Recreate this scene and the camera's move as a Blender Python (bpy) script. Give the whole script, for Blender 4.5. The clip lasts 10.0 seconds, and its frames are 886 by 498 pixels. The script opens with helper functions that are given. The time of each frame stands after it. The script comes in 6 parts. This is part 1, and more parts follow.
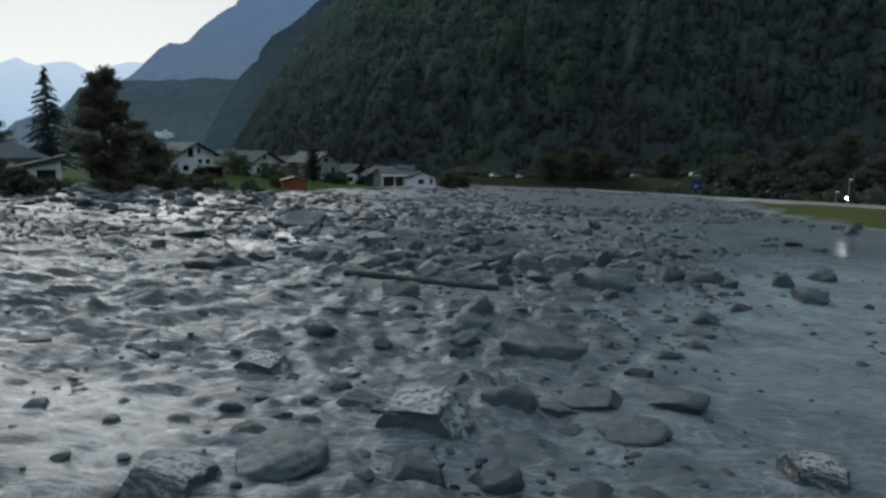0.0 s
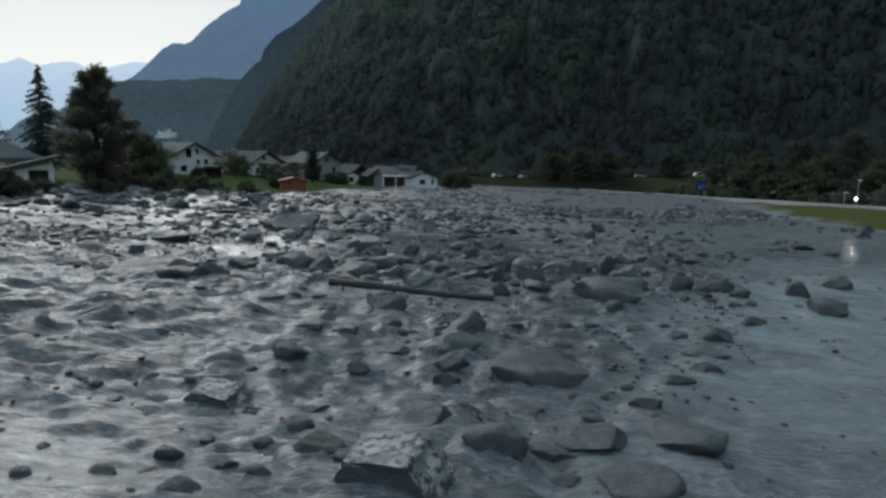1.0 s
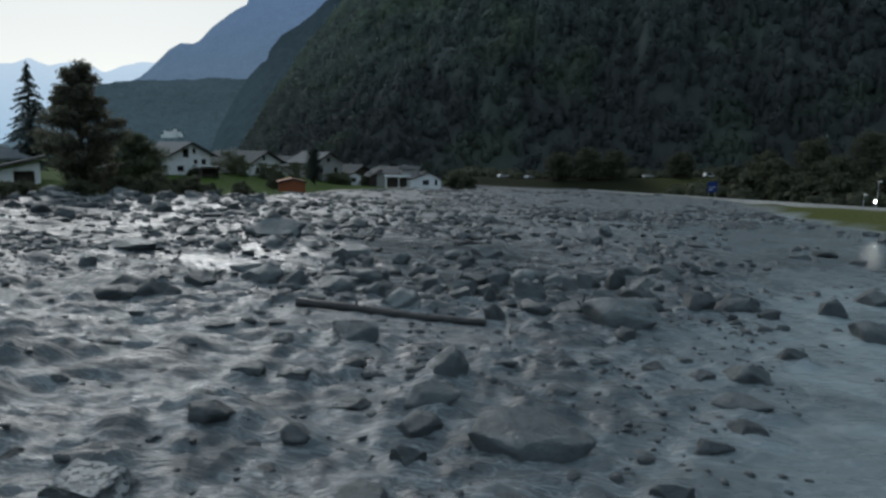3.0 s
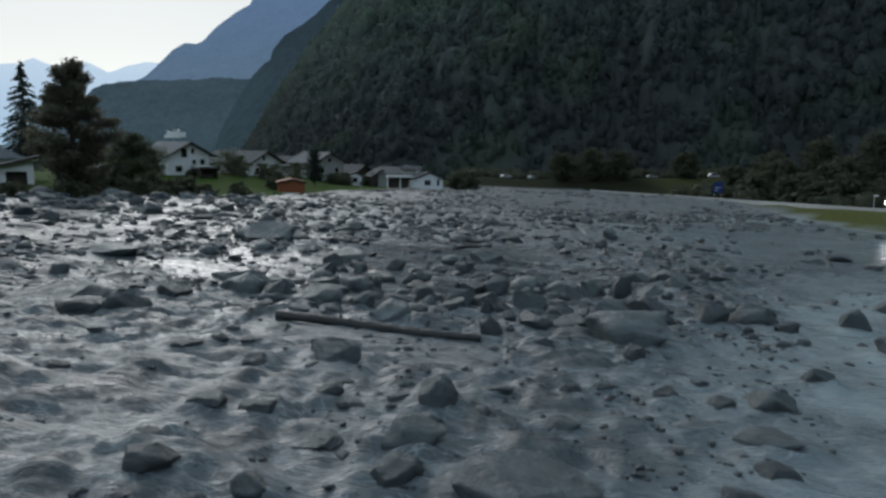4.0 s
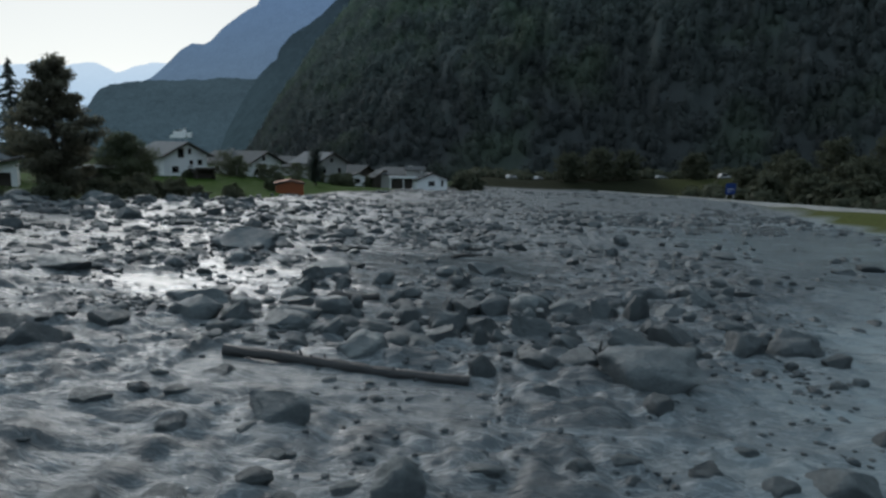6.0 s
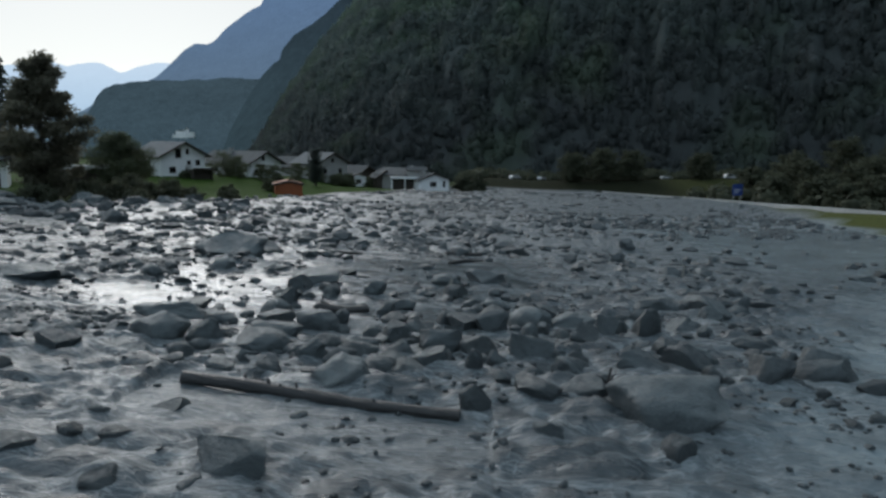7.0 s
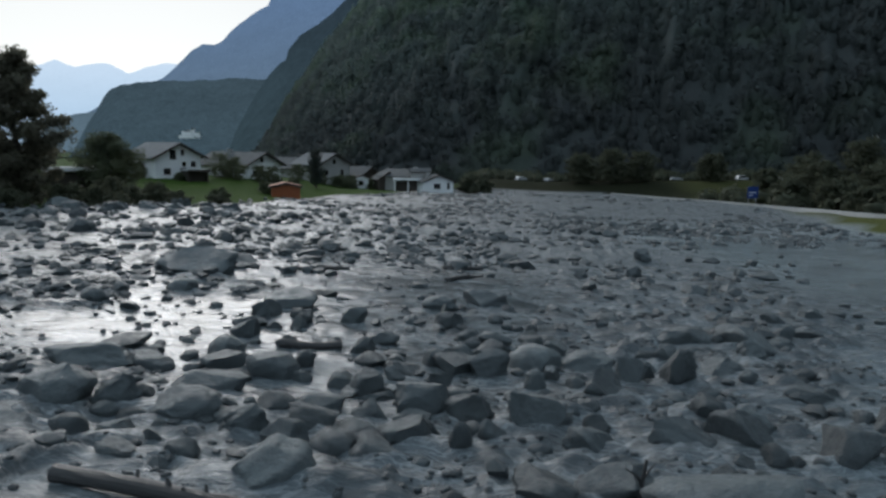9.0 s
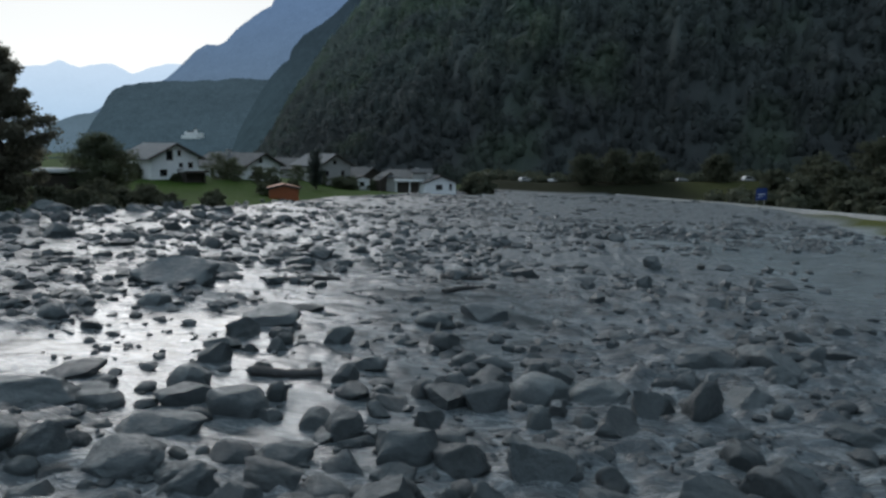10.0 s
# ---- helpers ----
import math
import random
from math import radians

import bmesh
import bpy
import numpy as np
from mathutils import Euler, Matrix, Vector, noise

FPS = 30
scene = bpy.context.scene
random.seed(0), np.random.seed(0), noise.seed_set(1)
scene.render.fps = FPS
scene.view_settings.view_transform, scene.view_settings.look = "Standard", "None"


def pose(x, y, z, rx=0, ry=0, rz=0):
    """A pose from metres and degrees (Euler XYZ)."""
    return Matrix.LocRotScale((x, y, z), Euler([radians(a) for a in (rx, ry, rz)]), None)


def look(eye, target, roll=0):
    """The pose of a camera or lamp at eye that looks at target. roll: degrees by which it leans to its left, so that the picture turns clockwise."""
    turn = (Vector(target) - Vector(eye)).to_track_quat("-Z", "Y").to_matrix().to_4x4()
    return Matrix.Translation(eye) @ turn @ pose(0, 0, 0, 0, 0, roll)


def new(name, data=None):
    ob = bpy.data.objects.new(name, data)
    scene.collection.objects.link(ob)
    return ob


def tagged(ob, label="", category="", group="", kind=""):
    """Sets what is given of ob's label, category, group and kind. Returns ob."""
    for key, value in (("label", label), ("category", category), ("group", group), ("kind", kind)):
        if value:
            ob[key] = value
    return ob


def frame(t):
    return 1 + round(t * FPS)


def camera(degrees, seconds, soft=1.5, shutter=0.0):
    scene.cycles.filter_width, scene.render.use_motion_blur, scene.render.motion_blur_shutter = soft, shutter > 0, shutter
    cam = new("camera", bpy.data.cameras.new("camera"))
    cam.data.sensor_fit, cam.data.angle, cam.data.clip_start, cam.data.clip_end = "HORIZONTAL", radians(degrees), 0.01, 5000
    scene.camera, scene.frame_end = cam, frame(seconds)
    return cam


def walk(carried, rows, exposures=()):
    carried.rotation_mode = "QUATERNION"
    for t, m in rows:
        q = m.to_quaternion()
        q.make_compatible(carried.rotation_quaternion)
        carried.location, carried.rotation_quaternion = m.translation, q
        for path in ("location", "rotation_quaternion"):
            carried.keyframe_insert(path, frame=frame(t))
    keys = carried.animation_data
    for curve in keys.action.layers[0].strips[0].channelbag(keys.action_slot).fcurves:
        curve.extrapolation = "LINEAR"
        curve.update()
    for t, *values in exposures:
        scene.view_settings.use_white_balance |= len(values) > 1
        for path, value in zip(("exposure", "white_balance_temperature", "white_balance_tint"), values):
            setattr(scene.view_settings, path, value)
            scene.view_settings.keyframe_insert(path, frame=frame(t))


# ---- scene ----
cam = camera(65.9, 10.0, soft=2.7)
EYE, ROLL = 5.145, 0.66
ROWS = [  # seconds, eye, yaw, pitch
    (0.0, 0.223, 0.099, 4.865, 0.77, -8.54),
    (0.5, 0.436, 1.025, 4.879, 0.91, -8.55),
    (1.0, 0.655, 1.990, 4.894, 1.05, -8.55),
    (1.5, 0.856, 2.873, 4.905, 1.20, -8.56),
    (2.0, 1.038, 3.882, 4.910, 1.34, -8.56),
    (2.5, 1.193, 4.768, 4.909, 1.48, -8.57),
    (4.0, 1.648, 7.536, 4.910, 1.91, -8.58),
    (4.5, 1.786, 8.421, 4.897, 2.05, -8.58),
    (5.0, 1.930, 9.468, 4.898, 2.19, -8.58),
    (5.5, 2.049, 10.409, 4.905, 2.34, -8.58),
    (7.0, 2.428, 13.607, 4.924, 2.77, -8.58),
    (7.5, 2.536, 14.720, 4.919, 2.91, -8.57),
    (8.0, 2.611, 15.884, 4.948, 3.05, -8.57),
    (8.5, 2.717, 16.998, 4.985, 3.20, -8.56),
    (9.0, 2.807, 18.188, 5.044, 3.34, -8.56),
    (9.5, 2.870, 19.378, 5.076, 3.49, -8.55),
    (10.0, 2.968, 20.730, 5.125, 3.63, -8.55),
]
walk(cam, [(t, pose(x, y, z, 90 + pitch, 0, yaw) @ pose(0, 0, 0, 0, 0, ROLL)) for t, x, y, z, yaw, pitch in ROWS],
     exposures=[(0.0, 0.77, 5980, 6), (5.0, 0.80, 5980, 6), (10.0, 0.94, 6010, 8)])
FAN = pose(0, 0, EYE, -3.0, 3.7, 0)  # the debris fan falls ahead and to the right

# ---- light: evening, the sun stands veiled by thin cloud ahead and to the left ----
SUN_AZ, SUN_EL = -26.0, 26.0
world = bpy.data.worlds.new("dusk_sky")
scene.world = world
world.use_nodes = True
wn = world.node_tree
sky = wn.nodes.new("ShaderNodeTexSky")
sky.sky_type = "NISHITA"
sky.sun_disc = False
sky.sun_elevation = radians(SUN_EL)
sky.sun_rotation = radians(SUN_AZ)
sky.air_density, sky.dust_density, sky.ozone_density = 1.5, 0.2, 1.0
veil = wn.nodes.new("ShaderNodeHueSaturation")  # thin evening haze takes the colour out of the sky
veil.inputs["Saturation"].default_value = 0.25
wn.links.new(sky.outputs[0], veil.inputs["Color"])
cloud = wn.nodes.new("ShaderNodeMix")  # a thin, even sheet of high cloud
cloud.data_type = "RGBA"
cloud.inputs["Factor"].default_value = 0.62
wn.links.new(veil.outputs[0], cloud.inputs["A"])
a, e = radians(SUN_AZ), radians(SUN_EL)
TO_SUN = (math.sin(a) * math.cos(e), math.cos(a) * math.cos(e), math.sin(e))
where = wn.nodes.new("ShaderNodeTexCoord")
near_sun = wn.nodes.new("ShaderNodeVectorMath")
near_sun.operation = "DOT_PRODUCT"
near_sun.inputs[1].default_value = TO_SUN
wn.links.new(where.outputs["Generated"], near_sun.inputs[0])
tint = wn.nodes.new("ShaderNodeValToRGB")  # the cloud is warm round the veiled sun, cool away from it
tint.color_ramp.interpolation = "EASE"
tint.color_ramp.elements[0].position, tint.color_ramp.elements[0].color = 0.45, (0.440, 0.556, 0.640, 1)
tint.color_ramp.elements[1].position, tint.color_ramp.elements[1].color = 0.97, (0.605, 0.550, 0.495, 1)
wn.links.new(near_sun.outputs["Value"], tint.inputs[0])
bright = wn.nodes.new("ShaderNodeVectorMath")
bright.operation = "SCALE"
bright.inputs["Scale"].default_value = 10.0
wn.links.new(tint.outputs[0], bright.inputs[0])
wn.links.new(bright.outputs[0], cloud.inputs["B"])
wn.links.new(cloud.outputs["Result"], wn.nodes["Background"].inputs[0])
wn.nodes["Background"].inputs[1].default_value = 0.067
sun_data = bpy.data.lights.new("sun", "SUN")
sun_data.energy, sun_data.angle, sun_data.color = 0.58, radians(32), (1.0, 0.94, 0.88)
sun = new("sun", sun_data)
sun.matrix_world = look(Vector(TO_SUN) * 100, (0, 0, 0))


# ---- the form of the ground ----
def smooth(a, b, x):
    k = np.clip((x - a) / (b - a), 0.0, 1.0)
    return k * k * (3 - 2 * k)


def left_edge(v):
    return np.interp(v, [0, 55, 67, 78, 88, 100, 120, 146, 157, 172, 220, 260], [-70, -48, -38, -33, -29, -27.8, -27, -23.7, -20, -12, -3, 14])


def road_line(v):
    return np.interp(v, [0, 70, 90, 115, 150, 180, 205, 230, 245], [70, 59, 57.5, 56, 58, 54, 48, 38, 30])


def right_edge(v):
    return road_line(v) - np.interp(v, [0, 75, 90, 105, 120, 140], [12, 11, 9, 6, 2.5, 1.0])


def rise(u, v):
    """Height over the fan's plane: it flattens out ahead and to the right, and the banks stand a little higher."""
    u, v = np.asarray(u, float), np.asarray(v, float)
    open_ = 0.25 + 0.75 * smooth(-30, 5, u)
    w = 0.38 + 0.22 * smooth(14, 22, v) * smooth(37, 30, v) + 0.45 * smooth(40, 60, v)
    w = w + open_ * 0.5 * smooth(60, 120, v) + (0.5 + 0.5 * open_) * 1.9 * smooth(110, 180, v) + 1.0 * smooth(190, 230, v)
    w = w - 6.0 * smooth(-56, -64, u) * smooth(106, 126, v) - 0.075 * np.clip(-60 - u, 0, 150) * smooth(106, 126, v)
    side = np.clip(u, 0, 70)
    w = w + 0.03 * side * np.minimum(np.maximum(v, 0) / 70, 1) + 0.0012 * np.maximum(side - 20, 0) ** 2 * smooth(30, 70, v)
    w = w + 0.15 * smooth(0, 4, left_edge(v) - u) + 1.3 * smooth(112, 145, v) * smooth(-30, -45, u)
    k = smooth(0, 1, (u - right_edge(v)) / (road_line(v) - right_edge(v)))
    top = 5.85 + np.minimum(0.16 * np.maximum(u - road_line(v) - 8, 0), 6) * smooth(140, 180, v)
    w = w * (1 - k) + top * k
    k = smooth(226, 242, v) * smooth(-15, 10, u)
    return w * (1 - k) + (7.9 + np.minimum(0.085 * np.maximum(u - 20, 0), 6.4)) * k


ROT = np.array(FAN.to_3x3())


def place(u, v, w=0.0):
    """World place of a point of the ground u right, v ahead, w above the surface (w upright)."""
    u, v = np.asarray(u, float), np.asarray(v, float)
    r = np.hypot(u, v)
    k = np.where(r > 330, 330 / np.maximum(r, 1), 1.0)  # past the valley's floor it lies flat
    p = np.stack([u * k, v * k, rise(u * k, v * k) - EYE], -1) @ ROT.T
    p[..., 2] += EYE + w
    p[..., 0] += u - u * k
    p[..., 1] += v - v * k
    return p


def spot(u, v, w=0.0):
    return Vector(place(u, v, w).tolist())


# ---- materials ----
def material(name, rough=0.6, metal=0.0, spec=0.5):
    m = bpy.data.materials.new(name)
    m.use_nodes = True
    b = m.node_tree.nodes["Principled BSDF"]
    b.inputs["Roughness"].default_value, b.inputs["Metallic"].default_value = rough, metal
    b.inputs["Specular IOR Level"].default_value = spec
    return m, m.node_tree, b


def node(tree, kind, **values):
    n = tree.nodes.new(kind)
    for key, value in values.items():
        n.inputs[key].default_value = value
    return n


def ramp(tree, source, stops):
    r = tree.nodes.new("ShaderNodeValToRGB")
    while len(r.color_ramp.elements) < len(stops):
        r.color_ramp.elements.new(0.5)
    for el, (p, c) in zip(r.color_ramp.elements, stops):
        el.position, el.color = p, (*c, 1) if len(c) == 3 else c
    tree.links.new(source, r.inputs[0])
    return r.outputs[0]


def noise_of(tree, scale, detail=6.0, rough=0.55, stretch=(1, 1, 1), distort=0.0, coords="Object"):
    tc = tree.nodes.new("ShaderNodeTexCoord")
    mp = tree.nodes.new("ShaderNodeMapping")
    mp.inputs["Scale"].default_value = stretch
    tree.links.new(tc.outputs[coords], mp.inputs[0])
    n = node(tree, "ShaderNodeTexNoise", Scale=scale, Detail=detail, Roughness=rough, Distortion=distort)
    tree.links.new(mp.outputs[0], n.inputs["Vector"])
    return n.outputs["Fac"]


def mixed(tree, fac, a, b, mode="MIX"):
    m = tree.nodes.new("ShaderNodeMix")
    m.data_type, m.blend_type = "RGBA", mode
    for sock, value in ((m.inputs["Factor"], fac), (m.inputs["A"], a), (m.inputs["B"], b)):
        if isinstance(value, (int, float)):
            sock.default_value = value
        elif isinstance(value, tuple):
            sock.default_value = (*value, 1)
        else:
            tree.links.new(value, sock)
    return m.outputs["Result"]


def bump(tree, bsdf, height, strength, distance, normal=None):
    b = node(tree, "ShaderNodeBump", Strength=strength, Distance=distance)
    tree.links.new(height, b.inputs["Height"])
    if normal is not None:
        tree.links.new(normal, b.inputs["Normal"])
    tree.links.new(b.outputs[0], bsdf.inputs["Normal"])
    return b.outputs[0]


def simple(name, dark, light, rough=0.7, scale=3.0, relief=0.3, depth=0.01, stretch=(1, 1, 1), metal=0.0, vary=0.0, spec=0.5):
    """A plain surface with two scales of mottling and fine relief; vary: how far each object differs."""
    m, t, b = material(name, rough, metal, spec)
    big, fine = noise_of(t, scale, 5, 0.6, stretch), noise_of(t, scale * 9, 4, 0.6, stretch)
    col = mixed(t, 0.35, ramp(t, big, [(0.3, dark), (0.7, light)]), ramp(t, fine, [(0.3, dark), (0.7, light)]))
    if vary:
        info = t.nodes.new("ShaderNodeObjectInfo")
        col = mixed(t, 1.0, col, ramp(t, info.outputs["Random"], [(0.0, (1 - vary,) * 3), (1.0, (1 + vary,) * 3)]), "MULTIPLY")
    t.links.new(col, b.inputs["Base Color"])
    bump(t, b, fine, relief, depth)
    return m


def ground_material():
    """Wet grey mud, and meadow where the flood stopped; the masks are read from the sheet."""
    m, t, b = material("mud_and_meadow", 0.5, 0.0, 0.3)
    grass = t.nodes.new("ShaderNodeAttribute")
    grass.attribute_name = "grass"
    wet = t.nodes.new("ShaderNodeAttribute")
    wet.attribute_name = "wet"
    swirl = noise_of(t, 0.35, 6, 0.6, (1.0, 2.2, 1), 1.2)
    streak = noise_of(t, 1.0, 6, 0.62, (0.8, 3.2, 1), 2.2)
    glide = noise_of(t, 0.55, 4, 0.55, (0.7, 2.6, 1), 1.5)
    fine = noise_of(t, 9.0, 5, 0.6)
    mud = mixed(t, 0.5, ramp(t, swirl, [(0.3, (0.058, 0.073, 0.082)), (0.7, (0.122, 0.144, 0.157))]),
                ramp(t, streak, [(0.32, (0.036, 0.046, 0.054)), (0.68, (0.142, 0.166, 0.180))]))
    mud = mixed(t, 0.15, mud, ramp(t, fine, [(0.3, (0.06, 0.07, 0.08)), (0.7, (0.2, 0.22, 0.23))]))
    for scale, share in ((0.45, 0.60), (0.95, 0.65), (2.1, 0.22)):  # thin curling threads: wet glints painted pale, along with drawn-out silt
        thread = ramp(t, noise_of(t, scale, 2, 0.5, (0.6, 1.9, 1), 2.8), [(0.465, (0, 0, 0)), (0.50, (share,) * 3), (0.525, (0, 0, 0))])
        mud = mixed(t, thread, mud, (0.320, 0.345, 0.354))
    lump_shade = t.nodes.new("ShaderNodeAttribute")  # the drowned lumps are darkened in colour for their shaded faces
    lump_shade.attribute_name = "lump_shade"
    mud = mixed(t, mixed(t, 1.0, lump_shade.outputs["Fac"], ramp(t, streak, [(0.35, (0.4,) * 3), (0.6, (0.9,) * 3)]), "MULTIPLY"), mud, (0.046, 0.056, 0.062))
    silt = t.nodes.new("ShaderNodeAttribute")
    silt.attribute_name = "silt"
    mud = mixed(t, silt.outputs["Fac"], mud, mixed(t, 0.8, mud, (0.275, 0.325, 0.343)))  # fine pale silt settled aside of the flow
    lawn_n, blade = noise_of(t, 0.12, 5), noise_of(t, 3.0, 5)
    lawn = mixed(t, 0.5, ramp(t, lawn_n, [(0.3, (0.024, 0.052, 0.009)), (0.7, (0.048, 0.082, 0.015))]),
                 ramp(t, blade, [(0.3, (0.014, 0.034, 0.005)), (0.7, (0.050, 0.086, 0.014))]))
    scrub = t.nodes.new("ShaderNodeAttribute")
    scrub.attribute_name = "scrub"
    lawn = mixed(t, scrub.outputs["Fac"], lawn, ramp(t, blade, [(0.3, (0.055, 0.060, 0.020)), (0.7, (0.110, 0.112, 0.042))]))
    fallow = t.nodes.new("ShaderNodeAttribute")
    fallow.attribute_name = "fallow"
    lawn = mixed(t, fallow.outputs["Fac"], lawn, ramp(t, blade, [(0.3, (0.012, 0.014, 0.008)), (0.7, (0.030, 0.032, 0.018))]))
    t.links.new(mixed(t, grass.outputs["Fac"], mud, lawn), b.inputs["Base Color"])
    damp = mixed(t, 0.5, ramp(t, streak, [(0.36, (0.55,) * 3), (0.60, (0.20,) * 3)]), ramp(t, glide, [(0.40, (0.58,) * 3), (0.60, (0.16,) * 3)]))
    film = ramp(t, swirl, [(0.3, (0.08,) * 3), (0.7, (0.28,) * 3)])
    rough = mixed(t, grass.outputs["Fac"], mixed(t, wet.outputs["Fac"], damp, film), (0.9, 0.9, 0.9))
    t.links.new(rough, b.inputs["Roughness"])
    shine = mixed(t, grass.outputs["Fac"], mixed(t, wet.outputs["Fac"], (0.46, 0.46, 0.46), (0.29, 0.29, 0.29)), (0.04, 0.04, 0.04))
    t.links.new(shine, b.inputs["Specular IOR Level"])
    wrinkle = noise_of(t, 2.6, 5, 0.6, (0.7, 2.6, 1), 2.6)
    first = bump(t, b, streak, 0.6, 0.13)
    curl = ramp(t, noise_of(t, 1.25, 3, 0.55, (0.55, 1.7, 1), 1.8), [(0.40, (0, 0, 0)), (0.50, (1, 1, 1)), (0.60, (0, 0, 0))])
    second = bump(t, b, wrinkle, 0.5, 0.05, first)
    third = bump(t, b, curl, 0.35, 0.05, second)
    bump(t, b, fine, 0.35, 0.03, third)
    for n in [n for n in t.nodes if n.bl_idname == "ShaderNodeBump"]:
        still = node(t, "ShaderNodeMapRange")
        still.inputs["To Min"].default_value, still.inputs["To Max"].default_value = n.inputs["Strength"].default_value, n.inputs["Strength"].default_value * 0.2
        calm = node(t, "ShaderNodeMath")
        calm.operation = "MAXIMUM"
        t.links.new(wet.outputs["Fac"], calm.inputs[0])
        t.links.new(silt.outputs["Fac"], calm.inputs[1])
        t.links.new(calm.outputs[0], still.inputs[0])
        t.links.new(still.outputs[0], n.inputs["Strength"])
    return m


def rock_material(name, dark, light, vary=True, splashed=False, coated=1.0, grit=0.22):
    """Granite smeared with grey silt: pale dust on some, lit tops and dark flanks painted into the colour, a different
    tone for each.
    """
    m, t, b = material(name, 0.6)
    big, mid, fine = noise_of(t, 0.9, 6, 0.6), noise_of(t, 4.0, 6, 0.65), noise_of(t, 22.0, 4, 0.7)
    col = mixed(t, 0.5, ramp(t, big, [(0.3, dark), (0.72, light)]), ramp(t, mid, [(0.3, dark), (0.7, light)]))
    smear = noise_of(t, 1.6, 5, 0.6, (1, 1, 1.6), 1.0)  # grey silt left clinging in patches
    facing = t.nodes.new("ShaderNodeSeparateXYZ")  # weighted to upward faces, so their brighter light is painted in too
    t.links.new(t.nodes.new("ShaderNodeNewGeometry").outputs["Normal"], facing.inputs[0])
    lit_top_coat = mixed(t, 1.0, ramp(t, smear, [(0.38, (0.1,) * 3), (0.56, (0.9,) * 3)]), ramp(t, facing.outputs[2], [(0.45, (0.08,) * 3), (0.88, (coated,) * 3)]), "MULTIPLY")
    col = mixed(t, lit_top_coat, col, (0.150, 0.174, 0.181))
    col = mixed(t, 0.3, col, ramp(t, fine, [(0.35, (0.044, 0.052, 0.058)), (0.65, (grit, grit * 1.11, grit * 1.16))]))
    tone = t.nodes.new("ShaderNodeObjectInfo").outputs["Random"] if vary else t.nodes.new("ShaderNodeNewGeometry").outputs["Random Per Island"]
    col = mixed(t, 1.0, col, ramp(t, tone, [(0.0, (0.62, 0.62, 0.62)), (0.5, (0.88, 0.88, 0.88)), (0.88, (1.0, 1.0, 0.99)), (1.0, (1.26, 1.26, 1.24))]), "MULTIPLY")
    if splashed:  # dried silt flecks on the upper faces
        up = t.nodes.new("ShaderNodeSeparateXYZ")
        t.links.new(t.nodes.new("ShaderNodeNewGeometry").outputs["Normal"], up.inputs[0])
        flecks = mixed(t, 1.0, ramp(t, up.outputs[2], [(0.35, (0, 0, 0)), (0.60, (1, 1, 1))]), mixed(t, 1.0, ramp(t, noise_of(t, 7.0, 3, 0.6), [(0.42, (0, 0, 0)), (0.50, (1, 1, 1))]), ramp(t, noise_of(t, 1.3, 3, 0.6), [(0.40, (0.4,) * 3), (0.52, (1, 1, 1))]), "MULTIPLY"), "MULTIPLY")
        col = mixed(t, flecks, col, (0.52, 0.52, 0.51))
    t.links.new(col, b.inputs["Base Color"])
    t.links.new(ramp(t, mid, [(0.35, (0.30,) * 3), (0.65, (0.72,) * 3)]), b.inputs["Roughness"])
    pits = noise_of(t, 9.0, 5, 0.7)
    first = bump(t, b, mid, 0.9, 0.14)
    second = bump(t, b, pits, 0.7, 0.06, first)
    bump(t, b, fine, 0.5, 0.03, second)
    return m


def leaf_material(name, dark, light, scale=0.25, patch=0.5, thin=0.0, gloss=0.4):
    """Leaves: each blade has its own tone, and whole patches differ; scale: of the patches, patch: how far they count."""
    m, t, b = material(name, 0.7, 0.0, gloss)
    geo = t.nodes.new("ShaderNodeNewGeometry")
    big = noise_of(t, scale, 4)
    col = mixed(t, patch, ramp(t, geo.outputs["Random Per Island"], [(0.0, dark), (1.0, light)]), ramp(t, big, [(0.3, dark), (0.7, light)]))
    t.links.new(col, b.inputs["Base Color"])
    if thin:  # daylight comes through the leaves
        through_ = t.nodes.new("ShaderNodeBsdfTranslucent")
        t.links.new(col, through_.inputs["Color"])
        both = node(t, "ShaderNodeMixShader", Fac=thin)
        t.links.new(b.outputs[0], both.inputs[1])
        t.links.new(through_.outputs[0], both.inputs[2])
        t.links.new(both.outputs[0], t.nodes["Material Output"].inputs["Surface"])
    return m


